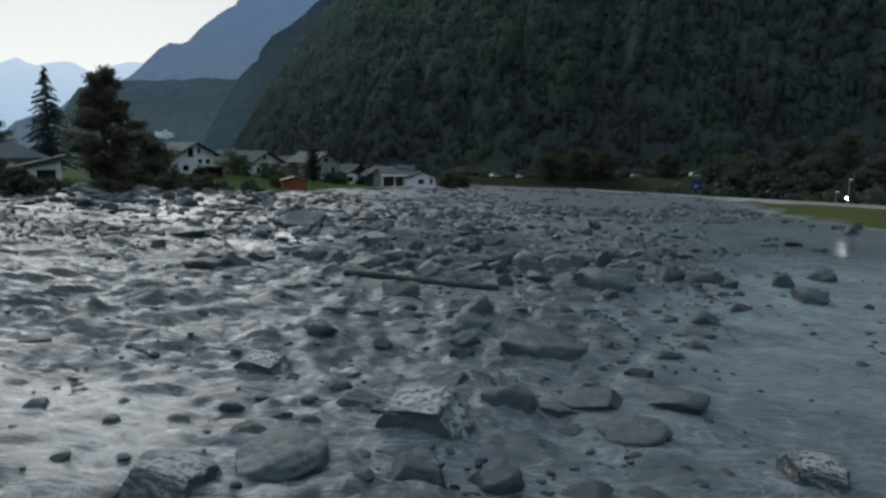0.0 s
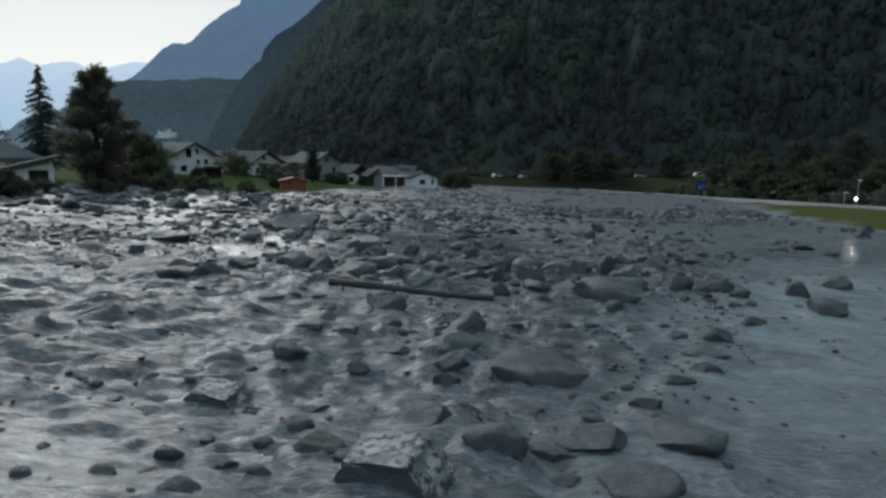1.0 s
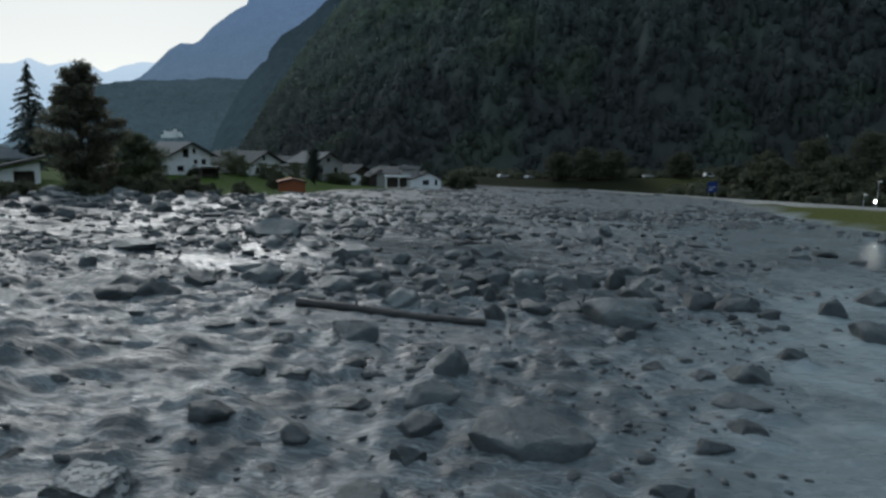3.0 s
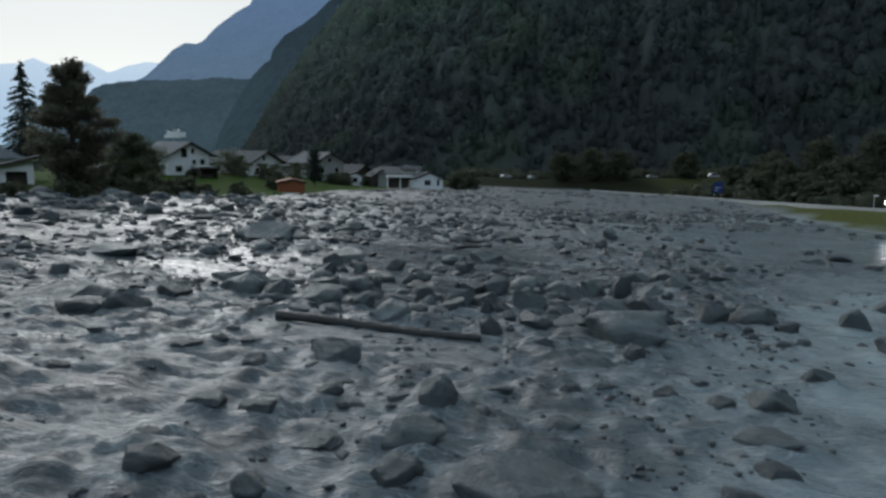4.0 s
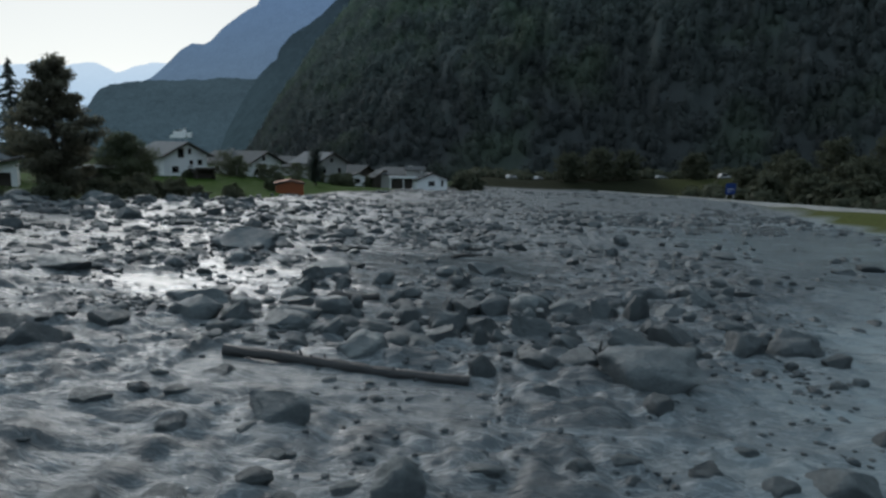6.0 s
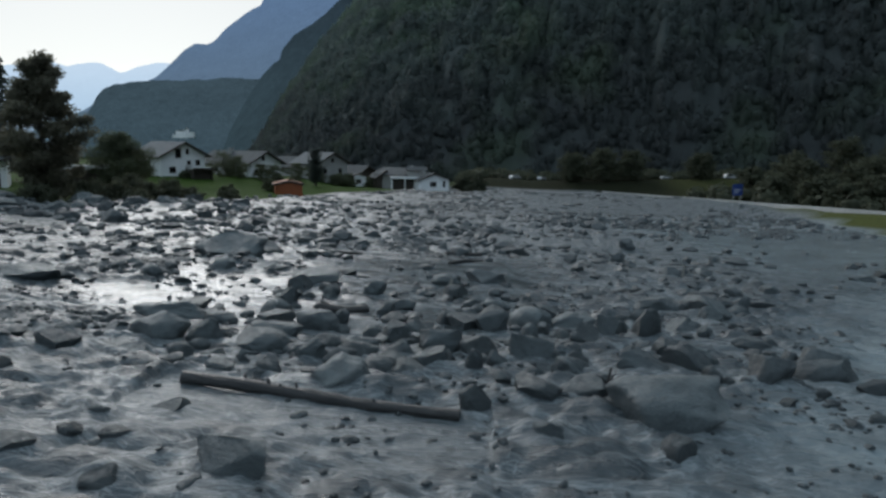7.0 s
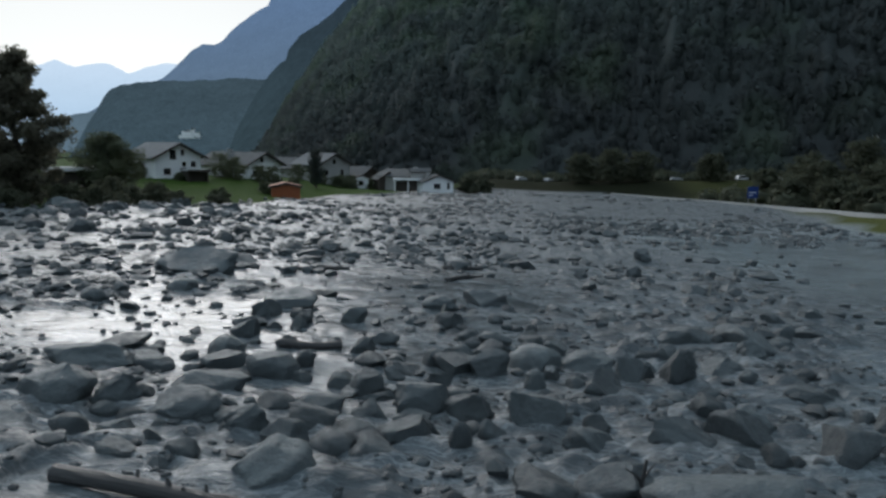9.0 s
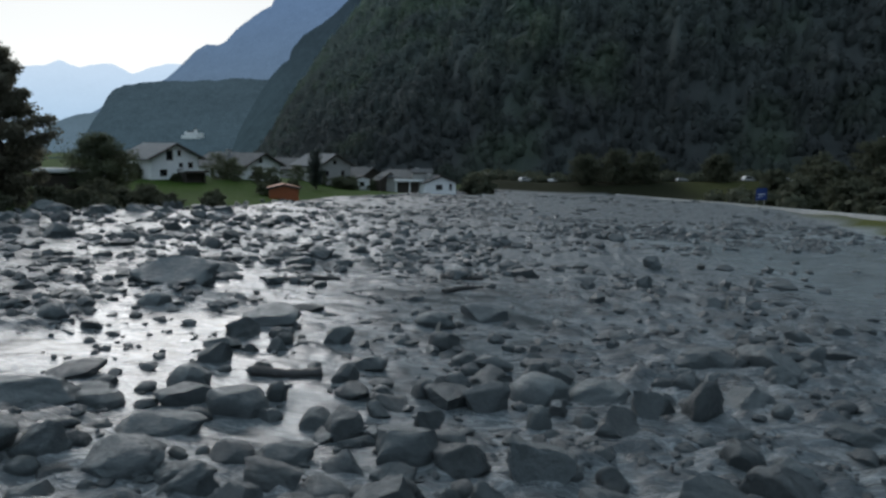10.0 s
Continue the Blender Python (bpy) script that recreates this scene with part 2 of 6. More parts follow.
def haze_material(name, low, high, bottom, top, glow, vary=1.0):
    """Mountains kilometres away; the evening haze over them is painted on as glowing colour."""
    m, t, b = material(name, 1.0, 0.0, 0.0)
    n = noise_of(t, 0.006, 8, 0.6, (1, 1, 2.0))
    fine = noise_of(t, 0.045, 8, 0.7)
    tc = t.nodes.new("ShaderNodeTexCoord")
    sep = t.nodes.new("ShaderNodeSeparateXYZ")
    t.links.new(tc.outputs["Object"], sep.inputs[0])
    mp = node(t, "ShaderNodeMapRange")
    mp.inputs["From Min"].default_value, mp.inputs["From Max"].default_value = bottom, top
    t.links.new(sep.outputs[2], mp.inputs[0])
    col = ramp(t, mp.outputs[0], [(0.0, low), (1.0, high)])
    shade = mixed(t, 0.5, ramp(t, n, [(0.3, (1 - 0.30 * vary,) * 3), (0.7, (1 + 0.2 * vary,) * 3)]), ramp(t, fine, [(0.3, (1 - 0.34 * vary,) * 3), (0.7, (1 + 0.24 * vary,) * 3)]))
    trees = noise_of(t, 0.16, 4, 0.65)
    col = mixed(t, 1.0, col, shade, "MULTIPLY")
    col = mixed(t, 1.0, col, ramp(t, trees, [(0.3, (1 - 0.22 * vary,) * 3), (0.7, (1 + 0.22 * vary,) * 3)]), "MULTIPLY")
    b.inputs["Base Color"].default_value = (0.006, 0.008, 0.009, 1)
    # the haze is put into the emission, graded with height
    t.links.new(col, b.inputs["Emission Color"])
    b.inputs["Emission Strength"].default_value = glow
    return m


MUD = ground_material()
ROCK = rock_material("silted_granite", (0.037, 0.047, 0.051), (0.112, 0.135, 0.143))
RUBBLE = rock_material("silted_rubble", (0.026, 0.034, 0.038), (0.088, 0.107, 0.115), vary=False, coated=0.35, grit=0.14)
COATED_ROCK = rock_material("mud_coated_granite", (0.040, 0.049, 0.054), (0.110, 0.130, 0.137))
PALE_ROCK = rock_material("pale_speckled_granite", (0.036, 0.041, 0.042), (0.115, 0.126, 0.126), True, True)
WOOD_WET = simple("wet_stripped_wood", (0.019, 0.018, 0.019), (0.046, 0.044, 0.043), 0.42, 2.0, 0.6, 0.02, (1, 6, 6))
WOOD_PALE = simple("pale_split_wood", (0.16, 0.15, 0.135), (0.30, 0.285, 0.26), 0.75, 2.0, 0.5, 0.01, (5, 5, 1))
BARK = simple("bark", (0.030, 0.026, 0.022), (0.075, 0.066, 0.055), 0.9, 4.0, 0.7, 0.03, (1, 1, 0.3))
LEAVES = leaf_material("broad_leaves", (0.130, 0.128, 0.096), (0.206, 0.196, 0.140), thin=0.6)
BUSH_LEAVES = leaf_material("bush_leaves", (0.066, 0.080, 0.046), (0.120, 0.134, 0.080), thin=0.45)
DARK_LEAVES = leaf_material("dusky_leaves", (0.066, 0.074, 0.050), (0.116, 0.124, 0.084), thin=0.45, gloss=0.15)
NEEDLES = leaf_material("needles", (0.084, 0.108, 0.100), (0.140, 0.168, 0.150), thin=0.6)
def forest_material():
    """Mixed mountain forest: dark spruce below; haze is painted in as a paler colour, in patches and towards the
    heights (read from the trees).
    """
    m, t, b = material("forest_crowns", 0.7, 0.0, 0.38)
    haze_tint = t.nodes.new("ShaderNodeAttribute")
    haze_tint.attribute_name = "haze_tint"
    geo = t.nodes.new("ShaderNodeNewGeometry")
    spruce = ramp(t, noise_of(t, 0.09, 4, 0.6), [(0.3, (0.052, 0.060, 0.063)), (0.7, (0.080, 0.092, 0.091))])
    pale = ramp(t, noise_of(t, 0.07, 4, 0.6), [(0.3, (0.122, 0.162, 0.152)), (0.7, (0.172, 0.220, 0.200))])
    # paler mix imitates the air's haze over the far crowns
    col = mixed(t, haze_tint.outputs["Fac"], spruce, pale)
    green = ramp(t, noise_of(t, 0.022, 3, 0.5), [(0.50, (1, 1, 1)), (0.66, (1.02, 1.14, 0.86))])
    col = mixed(t, 1.0, col, green, "MULTIPLY")
    col = mixed(t, 1.0, col, ramp(t, geo.outputs["Random Per Island"], [(0.0, (0.88,) * 3), (1.0, (1.12,) * 3)]), "MULTIPLY")
    t.links.new(col, b.inputs["Base Color"])
    through_ = t.nodes.new("ShaderNodeBsdfTranslucent")
    t.links.new(col, through_.inputs["Color"])
    both = node(t, "ShaderNodeMixShader", Fac=0.5)
    t.links.new(b.outputs[0], both.inputs[1])
    t.links.new(through_.outputs[0], both.inputs[2])
    t.links.new(both.outputs[0], t.nodes["Material Output"].inputs["Surface"])
    return m


FOREST = forest_material()
SLOPE = simple("forest_floor", (0.016, 0.020, 0.020), (0.026, 0.031, 0.030), 0.95, 0.02, 0.4, 1.0, spec=0.0)
PLASTER = simple("white_plaster", (0.68, 0.69, 0.70), (0.82, 0.82, 0.82), 0.85, 0.6, 0.2, 0.01)
CREAM = simple("cream_plaster", (0.25, 0.25, 0.24), (0.36, 0.355, 0.34), 0.85, 0.6, 0.2, 0.01)
STONE_ROOF = simple("grey_slate_roof", (0.085, 0.095, 0.102), (0.155, 0.168, 0.178), 0.75, 1.4, 0.6, 0.05, (1, 1, 1), spec=0.12)
DARK_ROOF = simple("dark_tile_roof", (0.054, 0.060, 0.064), (0.104, 0.112, 0.118), 0.75, 1.4, 0.6, 0.05, spec=0.12)
DARK_WOOD = simple("dark_stained_wood", (0.022, 0.017, 0.013), (0.055, 0.043, 0.034), 0.7, 1.5, 0.4, 0.01, (1, 1, 5))
ORANGE_WOOD = simple("orange_stained_boards", (0.20, 0.055, 0.018), (0.32, 0.095, 0.03), 0.7, 1.2, 0.4, 0.01, (1, 1, 4))
FRAME = simple("painted_frame", (0.10, 0.075, 0.055), (0.16, 0.12, 0.09), 0.6, 4.0, 0.2, 0.005)
CONCRETE = simple("concrete", (0.30, 0.31, 0.31), (0.44, 0.445, 0.44), 0.85, 0.8, 0.3, 0.01)
STEEL = simple("galvanised_steel", (0.42, 0.43, 0.44), (0.58, 0.59, 0.60), 0.4, 3.0, 0.1, 0.003, metal=0.9)
BLUE_SIGN = simple("blue_sign_enamel", (0.009, 0.030, 0.13), (0.013, 0.042, 0.18), 0.45, 2.0, 0.05, 0.002)
WHITE_PAINT = simple("white_paint", (0.72, 0.73, 0.74), (0.82, 0.82, 0.82), 0.4, 2.0, 0.05, 0.002)
CAR_PAINT = simple("silver_car_paint", (0.36, 0.37, 0.38), (0.46, 0.47, 0.48), 0.35, 2.0, 0.05, 0.002)
TYRE = simple("tyre_rubber", (0.018, 0.018, 0.018), (0.032, 0.032, 0.032), 0.85, 6.0, 0.2, 0.005)
ASPHALT = simple("dusty_asphalt", (0.16, 0.165, 0.17), (0.26, 0.265, 0.27), 0.85, 0.5, 0.3, 0.01)
GLASS, _t, _b = material("window_glass", 0.08, 0.0, 0.6)
_b.inputs["Base Color"].default_value = (0.012, 0.014, 0.017, 1)
LAMP_GLOW, _t, _b = material("lit_lamp", 0.4)
_b.inputs["Emission Color"].default_value = (1.0, 0.95, 0.88, 1)
_b.inputs["Emission Strength"].default_value = 60.0


# ---- mesh helpers ----
def mesh_object(name, verts, faces, mat, shade=False, sharp=0):
    me = bpy.data.meshes.new(name)
    verts = np.asarray(verts, np.float32)
    if isinstance(faces, np.ndarray):
        n, k = faces.shape
        me.vertices.add(len(verts))
        me.vertices.foreach_set("co", verts.ravel())
        me.loops.add(n * k)
        me.loops.foreach_set("vertex_index", faces.astype(np.int32).ravel())
        me.polygons.add(n)
        me.polygons.foreach_set("loop_start", np.arange(n, dtype=np.int32) * k)
        me.update(calc_edges=True)
    else:
        me.from_pydata(verts.tolist(), [], faces)
    me.materials.append(mat)
    if shade:
        me.polygons.foreach_set("use_smooth", np.ones(len(me.polygons), bool))
        if sharp:
            me.set_sharp_from_angle(angle=radians(sharp))
    me.validate()
    return new(name, me)


def part(name, bm, mat, parent, label=""):
    me = bpy.data.meshes.new(name)
    bmesh.ops.recalc_face_normals(bm, faces=bm.faces[:])
    bm.to_mesh(me)
    bm.free()
    me.materials.append(mat)
    ob = new(name, me)
    ob.parent = parent
    if label:
        tagged(ob, label)
    return ob


def box(x0, x1, y0, y1, z0, z1, bm=None, bevel=0.0):
    bm = bm or bmesh.new()
    m = Matrix.Translation(((x0 + x1) / 2, (y0 + y1) / 2, (z0 + z1) / 2)) @ Matrix.Diagonal((x1 - x0, y1 - y0, z1 - z0, 1))
    made = bmesh.ops.create_cube(bm, size=1, matrix=m)["verts"]
    if bevel:
        edges = list({e for v in made for e in v.link_edges})
        bmesh.ops.bevel(bm, geom=edges, offset=bevel, segments=1, affect="EDGES")
    return bm


def prism(points, y0, y1, bm=None):
    """A flat outline of (x, z) drawn out from y0 to y1."""
    bm = bm or bmesh.new()
    a = [bm.verts.new((x, y0, z)) for x, z in points]
    b = [bm.verts.new((x, y1, z)) for x, z in points]
    bm.faces.new(a)
    bm.faces.new(b[::-1])
    for i in range(len(points)):
        j = (i + 1) % len(points)
        bm.faces.new((a[j], a[i], b[i], b[j]))
    return bm


def tube(path, radii, sides=10, bm=None, rough=0.0, rng=None, caps=True):
    """A round bar along a path of points with a radius at each."""
    bm = bm or bmesh.new()
    rings = []
    for i, p in enumerate(path):
        p = Vector(p)
        d = (Vector(path[min(i + 1, len(path) - 1)]) - Vector(path[max(i - 1, 0)])).normalized()
        s = d.cross(Vector((0.31, 0.17, 0.93)) if abs(d.z) < 0.9 else Vector((1, 0, 0))).normalized()
        q = d.cross(s)
        ring = []
        for k in range(sides):
            c = 2 * math.pi * k / sides
            r = radii[i] * (1 + (rng.uniform(-rough, rough) if rng else 0))
            ring.append(bm.verts.new(p + (s * math.cos(c) + q * math.sin(c)) * r))
        rings.append(ring)
    for r0, r1 in zip(rings, rings[1:]):
        for k in range(sides):
            bm.faces.new((r0[k], r0[(k + 1) % sides], r1[(k + 1) % sides], r1[k]))
    if caps:
        bm.faces.new(rings[0][::-1])
        bm.faces.new(rings[-1])
    return bm


def empty(name, at, yaw=0.0):
    ob = new(name)
    ob.matrix_world = Matrix.Translation(at) @ pose(0, 0, 0, 0, 0, yaw)
    return ob


# ---- where the boulders lie; they are built after the ground, which swells round them ----
STONES = []  # u, v, width, height that stands out, pale, label


def boulder(u, v, wide, high, pale=False, label=""):
    STONES.append((u, v, wide, high, pale, label))


def boulders():
    boulder(0.08, 11.62, 1.67, 0.81, True, "pale speckled granite boulder sunk in grey mud")
    boulder(-2.78, 10.90, 0.69, 0.39)
    boulder(-2.11, 10.08, 1.48, 0.34)
    boulder(-3.30, 9.10, 1.20, 0.40, True, "pale speckled granite boulder sunk in grey mud")
    boulder(1.21, 10.01, 0.87, 0.35)
    boulder(0.20, 9.63, 1.01, 0.50)
    boulder(6.69, 11.08, 1.09, 0.43, True, "pale-topped granite boulder sunk in grey mud")
    boulder(3.89, 12.57, 1.39, 0.42)
    boulder(5.18, 14.40, 1.58, 0.57)
    boulder(5.10, 16.05, 0.64, 0.40)
    boulder(3.01, 17.50, 1.93, 0.73)
    boulder(6.49, 18.28, 0.84, 0.36)
    boulder(8.03, 20.76, 1.16, 0.43)
    boulder(11.46, 25.69, 1.01, 0.51)
    boulder(9.18, 23.27, 1.24, 0.48)
    boulder(7.63, 19.26, 0.79, 0.26)
    boulder(-3.64, 14.96, 1.23, 0.47, True, "pale speckled granite boulder sunk in grey mud")
    boulder(-1.11, 17.27, 0.57, 0.33)
    boulder(-1.69, 13.44, 0.76, 0.23)
    boulder(-1.77, 14.89, 0.72, 0.20)
    boulder(1.68, 13.06, 1.03, 0.46)
    boulder(3.56, 14.04, 1.27, 0.30)
    boulder(2.75, 13.53, 0.79, 0.19)
    boulder(2.72, 12.63, 0.63, 0.12)
    boulder(-1.89, 11.70, 0.49, 0.17)
    boulder(-3.50, 12.26, 0.51, 0.28)
    boulder(-6.69, 11.75, 0.49, 0.12)
    boulder(-2.06, 12.81, 0.40, 0.13)
    boulder(0.50, 13.89, 1.14, 0.52)
    boulder(-2.93, 17.61, 1.05, 0.40)
    boulder(1.14, 19.30, 1.05, 0.59)
    boulder(-9.17, 15.63, 0.73, 0.12)
    boulder(2.60, 9.89, 0.86, 0.14)
    boulder(3.53, 9.98, 0.67, 0.15)
    boulder(3.79, 15.36, 0.45, 0.13)
    boulder(-1.47, 16.22, 0.43, 0.18)
    boulder(-0.86, 21.53, 0.62, 0.21)
    boulder(-2.01, 20.95, 0.66, 0.18)
    boulder(-10.31, 19.79, 1.06, 0.15)
    boulder(-7.84, 18.78, 0.47, 0.20)
    boulder(-6.95, 22.04, 0.46, 0.18)
    boulder(-3.30, 18.56, 0.58, 0.15)
    boulder(1.42, 21.27, 0.85, 0.72)
    boulder(-1.23, 24.67, 1.40, 0.53)
    boulder(-6.37, 32.58, 1.72, 0.84)
    boulder(-8.55, 28.12, 1.51, 0.72)
    boulder(-11.04, 28.68, 2.74, 0.43)
    boulder(11.06, 32.62, 1.48, 0.94)
    boulder(13.24, 33.70, 1.96, 0.90)
    boulder(17.41, 34.36, 1.21, 0.84)
    boulder(16.21, 29.58, 1.38, 0.69)
    boulder(21.81, 39.34, 1.69, 0.69)
    boulder(6.83, 26.56, 0.63, 0.39)
    boulder(0.82, 18.19, 1.01, 0.35)
    boulder(0.88, 16.64, 0.55, 0.39)
    boulder(7.97, 22.98, 0.60, 0.23)
    boulder(2.57, 15.89, 0.70, 0.25)
    boulder(-14.03, 33.95, 0.73, 0.44)
    boulder(-0.14, 21.10, 0.49, 0.14)
    boulder(-0.61, 19.12, 0.96, 0.16)
    boulder(-5.15, 24.54, 0.75, 0.16)
    boulder(-3.01, 23.74, 0.64, 0.33)
    boulder(7.20, 28.73, 2.29, 0.95)
    boulder(6.82, 23.33, 0.70, 0.31)
    boulder(-1.91, 20.22, 0.81, 0.25)
    boulder(-2.90, 20.25, 0.74, 0.23)
    boulder(1.26, 20.17, 0.61, 0.38)
    boulder(0.69, 21.39, 0.51, 0.22)
    boulder(4.35, 26.92, 0.76, 0.41)
    boulder(-7.90, 30.40, 1.26, 0.58)
    boulder(-7.32, 35.90, 2.23, 0.57)
    boulder(-3.47, 32.70, 1.77, 0.61)
    boulder(-0.62, 29.70, 1.71, 0.66)
    boulder(4.56, 23.04, 0.51, 0.32)
    boulder(2.74, 22.56, 0.75, 0.27)
    boulder(-1.07, 23.09, 0.63, 0.12)
    boulder(-7.53, 24.94, 0.59, 0.19)
    boulder(8.06, 24.63, 0.50, 0.25)
    boulder(5.38, 23.55, 0.59, 0.27)
    boulder(3.98, 20.93, 0.72, 0.35)
    boulder(-4.58, 45.93, 2.25, 0.47)
    boulder(-3.33, 42.38, 0.60, 0.37)
    boulder(-1.59, 43.98, 1.14, 0.56)
    boulder(-10.49, 50.76, 3.39, 1.02)
    boulder(-15.39, 40.56, 2.45, 0.61)
    boulder(2.13, 44.21, 1.15, 0.79)
    boulder(1.62, 34.64, 1.56, 0.60)
    boulder(12.61, 29.96, 0.51, 0.20)
    boulder(-9.67, 27.72, 1.46, 0.38)
    boulder(9.37, 32.20, 0.72, 0.49)
    boulder(-5.06, 32.79, 1.03, 0.71)
    boulder(-2.60, 36.47, 1.40, 0.56)
    boulder(-1.85, 37.58, 0.54, 0.43)
    boulder(-6.72, 31.14, 1.56, 0.25)
    boulder(-3.56, 30.04, 0.85, 0.28)
    boulder(-2.33, 30.36, 0.67, 0.31)
    boulder(0.38, 31.30, 1.00, 0.43)
    boulder(1.77, 31.71, 1.06, 0.64)
    boulder(2.84, 28.51, 0.72, 0.61)
    boulder(4.21, 29.47, 1.19, 0.69)
    boulder(5.66, 30.03, 1.39, 0.51)
    boulder(-11.65, 43.41, 1.02, 0.46)
    boulder(-4.07, 36.87, 1.25, 0.48)
    boulder(1.16, 30.98, 0.82, 0.58)
    boulder(0.49, 32.44, 1.04, 0.33)
    boulder(7.66, 32.95, 1.35, 0.59)
    boulder(9.51, 34.10, 1.42, 0.64)
    boulder(11.02, 44.31, 2.28, 0.56)
    boulder(6.61, 36.94, 1.28, 0.61)
    boulder(5.12, 39.40, 1.72, 0.67)
    boulder(2.45, 38.46, 1.38, 0.47)
    boulder(3.58, 40.67, 1.29, 0.43)
    boulder(12.63, 37.65, 1.49, 0.39)
    boulder(-4.62, 26.30, 0.60, 0.30)
    boulder(-3.36, 26.89, 0.80, 0.23)
    boulder(-4.58, 25.33, 0.56, 0.27)
    boulder(-3.60, 25.35, 0.60, 0.26)
    boulder(-4.27, 37.90, 1.20, 0.54)
    boulder(-6.11, 36.58, 1.19, 0.15)
    boulder(0.33, 35.50, 0.84, 0.57)
    boulder(0.94, 35.25, 0.45, 0.38, True, "pale speckled granite boulder sunk in grey mud")
    boulder(0.76, 37.28, 0.70, 0.31)
    boulder(2.06, 36.61, 0.77, 0.40)
    boulder(3.48, 38.26, 1.13, 0.67)
    boulder(4.75, 37.16, 0.58, 0.49)
    boulder(5.34, 38.10, 0.47, 0.38, True, "pale speckled granite boulder sunk in grey mud")
    boulder(6.56, 39.78, 1.75, 0.53)
    boulder(7.60, 38.24, 0.86, 0.68)
    boulder(8.41, 39.58, 0.78, 0.38)
    boulder(9.08, 38.45, 1.12, 0.95)
    boulder(13.65, 40.25, 0.72, 0.27)
    boulder(4.39, 33.86, 1.49, 0.75)
    boulder(2.99, 33.97, 1.03, 0.62)
    boulder(1.73, 33.23, 0.77, 0.37)
    boulder(8.90, 35.29, 0.98, 0.70)
    boulder(-5.00, 43.66, 1.11, 0.56)
    boulder(3.46, 49.23, 1.81, 0.55)
    boulder(1.44, 47.58, 1.45, 0.49)
    boulder(-9.63, 46.93, 1.38, 0.50)
    boulder(-3.73, 44.04, 0.79, 0.33)
    boulder(-7.01, 58.53, 1.49, 0.68)
    boulder(-7.05, 63.55, 1.47, 0.72)
    boulder(5.20, 41.74, 1.13, 0.50)
    boulder(5.82, 40.99, 0.93, 0.50)
    boulder(-0.03, 41.26, 1.21, 0.40)
    boulder(3.73, 42.26, 1.16, 0.43)
    boulder(2.86, 42.60, 0.91, 0.37)
    boulder(21.57, 63.05, 1.87, 0.42)
    boulder(19.58, 62.02, 0.74, 0.53)
    boulder(12.51, 59.96, 0.87, 0.66)
    boulder(14.89, 68.05, 1.23, 0.72)
    boulder(15.13, 45.52, 1.20, 0.60)
    boulder(13.12, 45.09, 1.48, 0.56)
    boulder(18.54, 50.62, 1.20, 0.52)
    boulder(-0.45, 35.96, 0.72, 0.30)
    boulder(-1.62, 36.26, 0.60, 0.23)
    boulder(-0.40, 32.49, 1.11, 0.47)
    boulder(-1.61, 31.75, 0.77, 0.58)
    boulder(-4.09, 31.16, 0.74, 0.28)
    boulder(-4.87, 32.08, 0.60, 0.30)
    boulder(-4.22, 32.15, 0.70, 0.23)
    boulder(8.08, 36.29, 0.65, 0.20)
    boulder(4.19, 35.80, 0.64, 0.30)
    boulder(5.99, 37.28, 0.55, 0.28)
    boulder(14.53, 44.45, 1.34, 0.46)
    boulder(-3.25, 35.70, 0.65, 0.24)
    boulder(6.00, 34.01, 0.56, 0.36)
    boulder(0.65, 33.45, 0.87, 0.41)
    boulder(14.46, 54.43, 1.11, 0.51)
    boulder(20.45, 64.50, 1.04, 0.43)
    boulder(18.10, 55.04, 1.25, 0.42)
    boulder(30.04, 59.41, 1.75, 0.39)
    boulder(27.32, 57.53, 1.44, 0.33)
    boulder(30.27, 55.38, 1.38, 0.31)
    boulder(13.18, 43.60, 1.84, 0.78)
    boulder(16.12, 48.81, 0.99, 0.45)
    boulder(19.30, 52.10, 0.94, 0.26)
    boulder(20.13, 51.17, 0.81, 0.34)
    boulder(19.83, 48.61, 0.44, 0.26)
    boulder(21.58, 50.16, 0.50, 0.18)
    boulder(41.80, 71.04, 1.63, 0.98)
    boulder(44.40, 77.66, 1.43, 0.50)
    boulder(45.67, 76.14, 1.05, 0.77)
    boulder(-2.86, 14.71, 0.30, 0.14)
    boulder(-5.29, 15.86, 0.36, 0.14)
    boulder(-2.44, 11.85, 0.38, 0.18)
    boulder(-1.16, 12.70, 0.81, 0.22)
    boulder(-4.14, 11.65, 0.45, 0.14)
    boulder(-12.63, 26.30, 1.90, 0.30)
    boulder(0.20, 15.50, 0.79, 0.28)
    boulder(-0.51, 12.40, 0.74, 0.20)
    boulder(2.79, 31.45, 0.50, 0.68)
    boulder(3.48, 32.35, 0.60, 0.48)
    boulder(5.59, 32.57, 0.98, 0.48)
    boulder(9.08, 33.15, 1.53, 0.77)
    boulder(11.53, 33.85, 0.89, 0.47)
    boulder(16.14, 46.44, 1.79, 0.39)
    boulder(11.11, 40.28, 1.74, 0.46)
    boulder(14.35, 45.23, 1.15, 0.49)
    boulder(12.66, 42.20, 1.02, 0.56)
    boulder(9.06, 41.70, 1.01, 0.30)
    boulder(5.23, 42.56, 1.19, 0.36)
    boulder(23.11, 66.81, 2.09, 0.16)
    boulder(21.12, 66.66, 1.18, 0.24)
    boulder(16.38, 50.53, 1.21, 0.28)
    boulder(18.48, 56.54, 1.04, 0.31)
    boulder(10.78, 48.94, 1.16, 0.23)
    boulder(12.50, 47.24, 1.25, 0.15)
    boulder(8.31, 39.01, 0.62, 0.55)
    boulder(-3.58, 34.60, 1.68, 0.42)
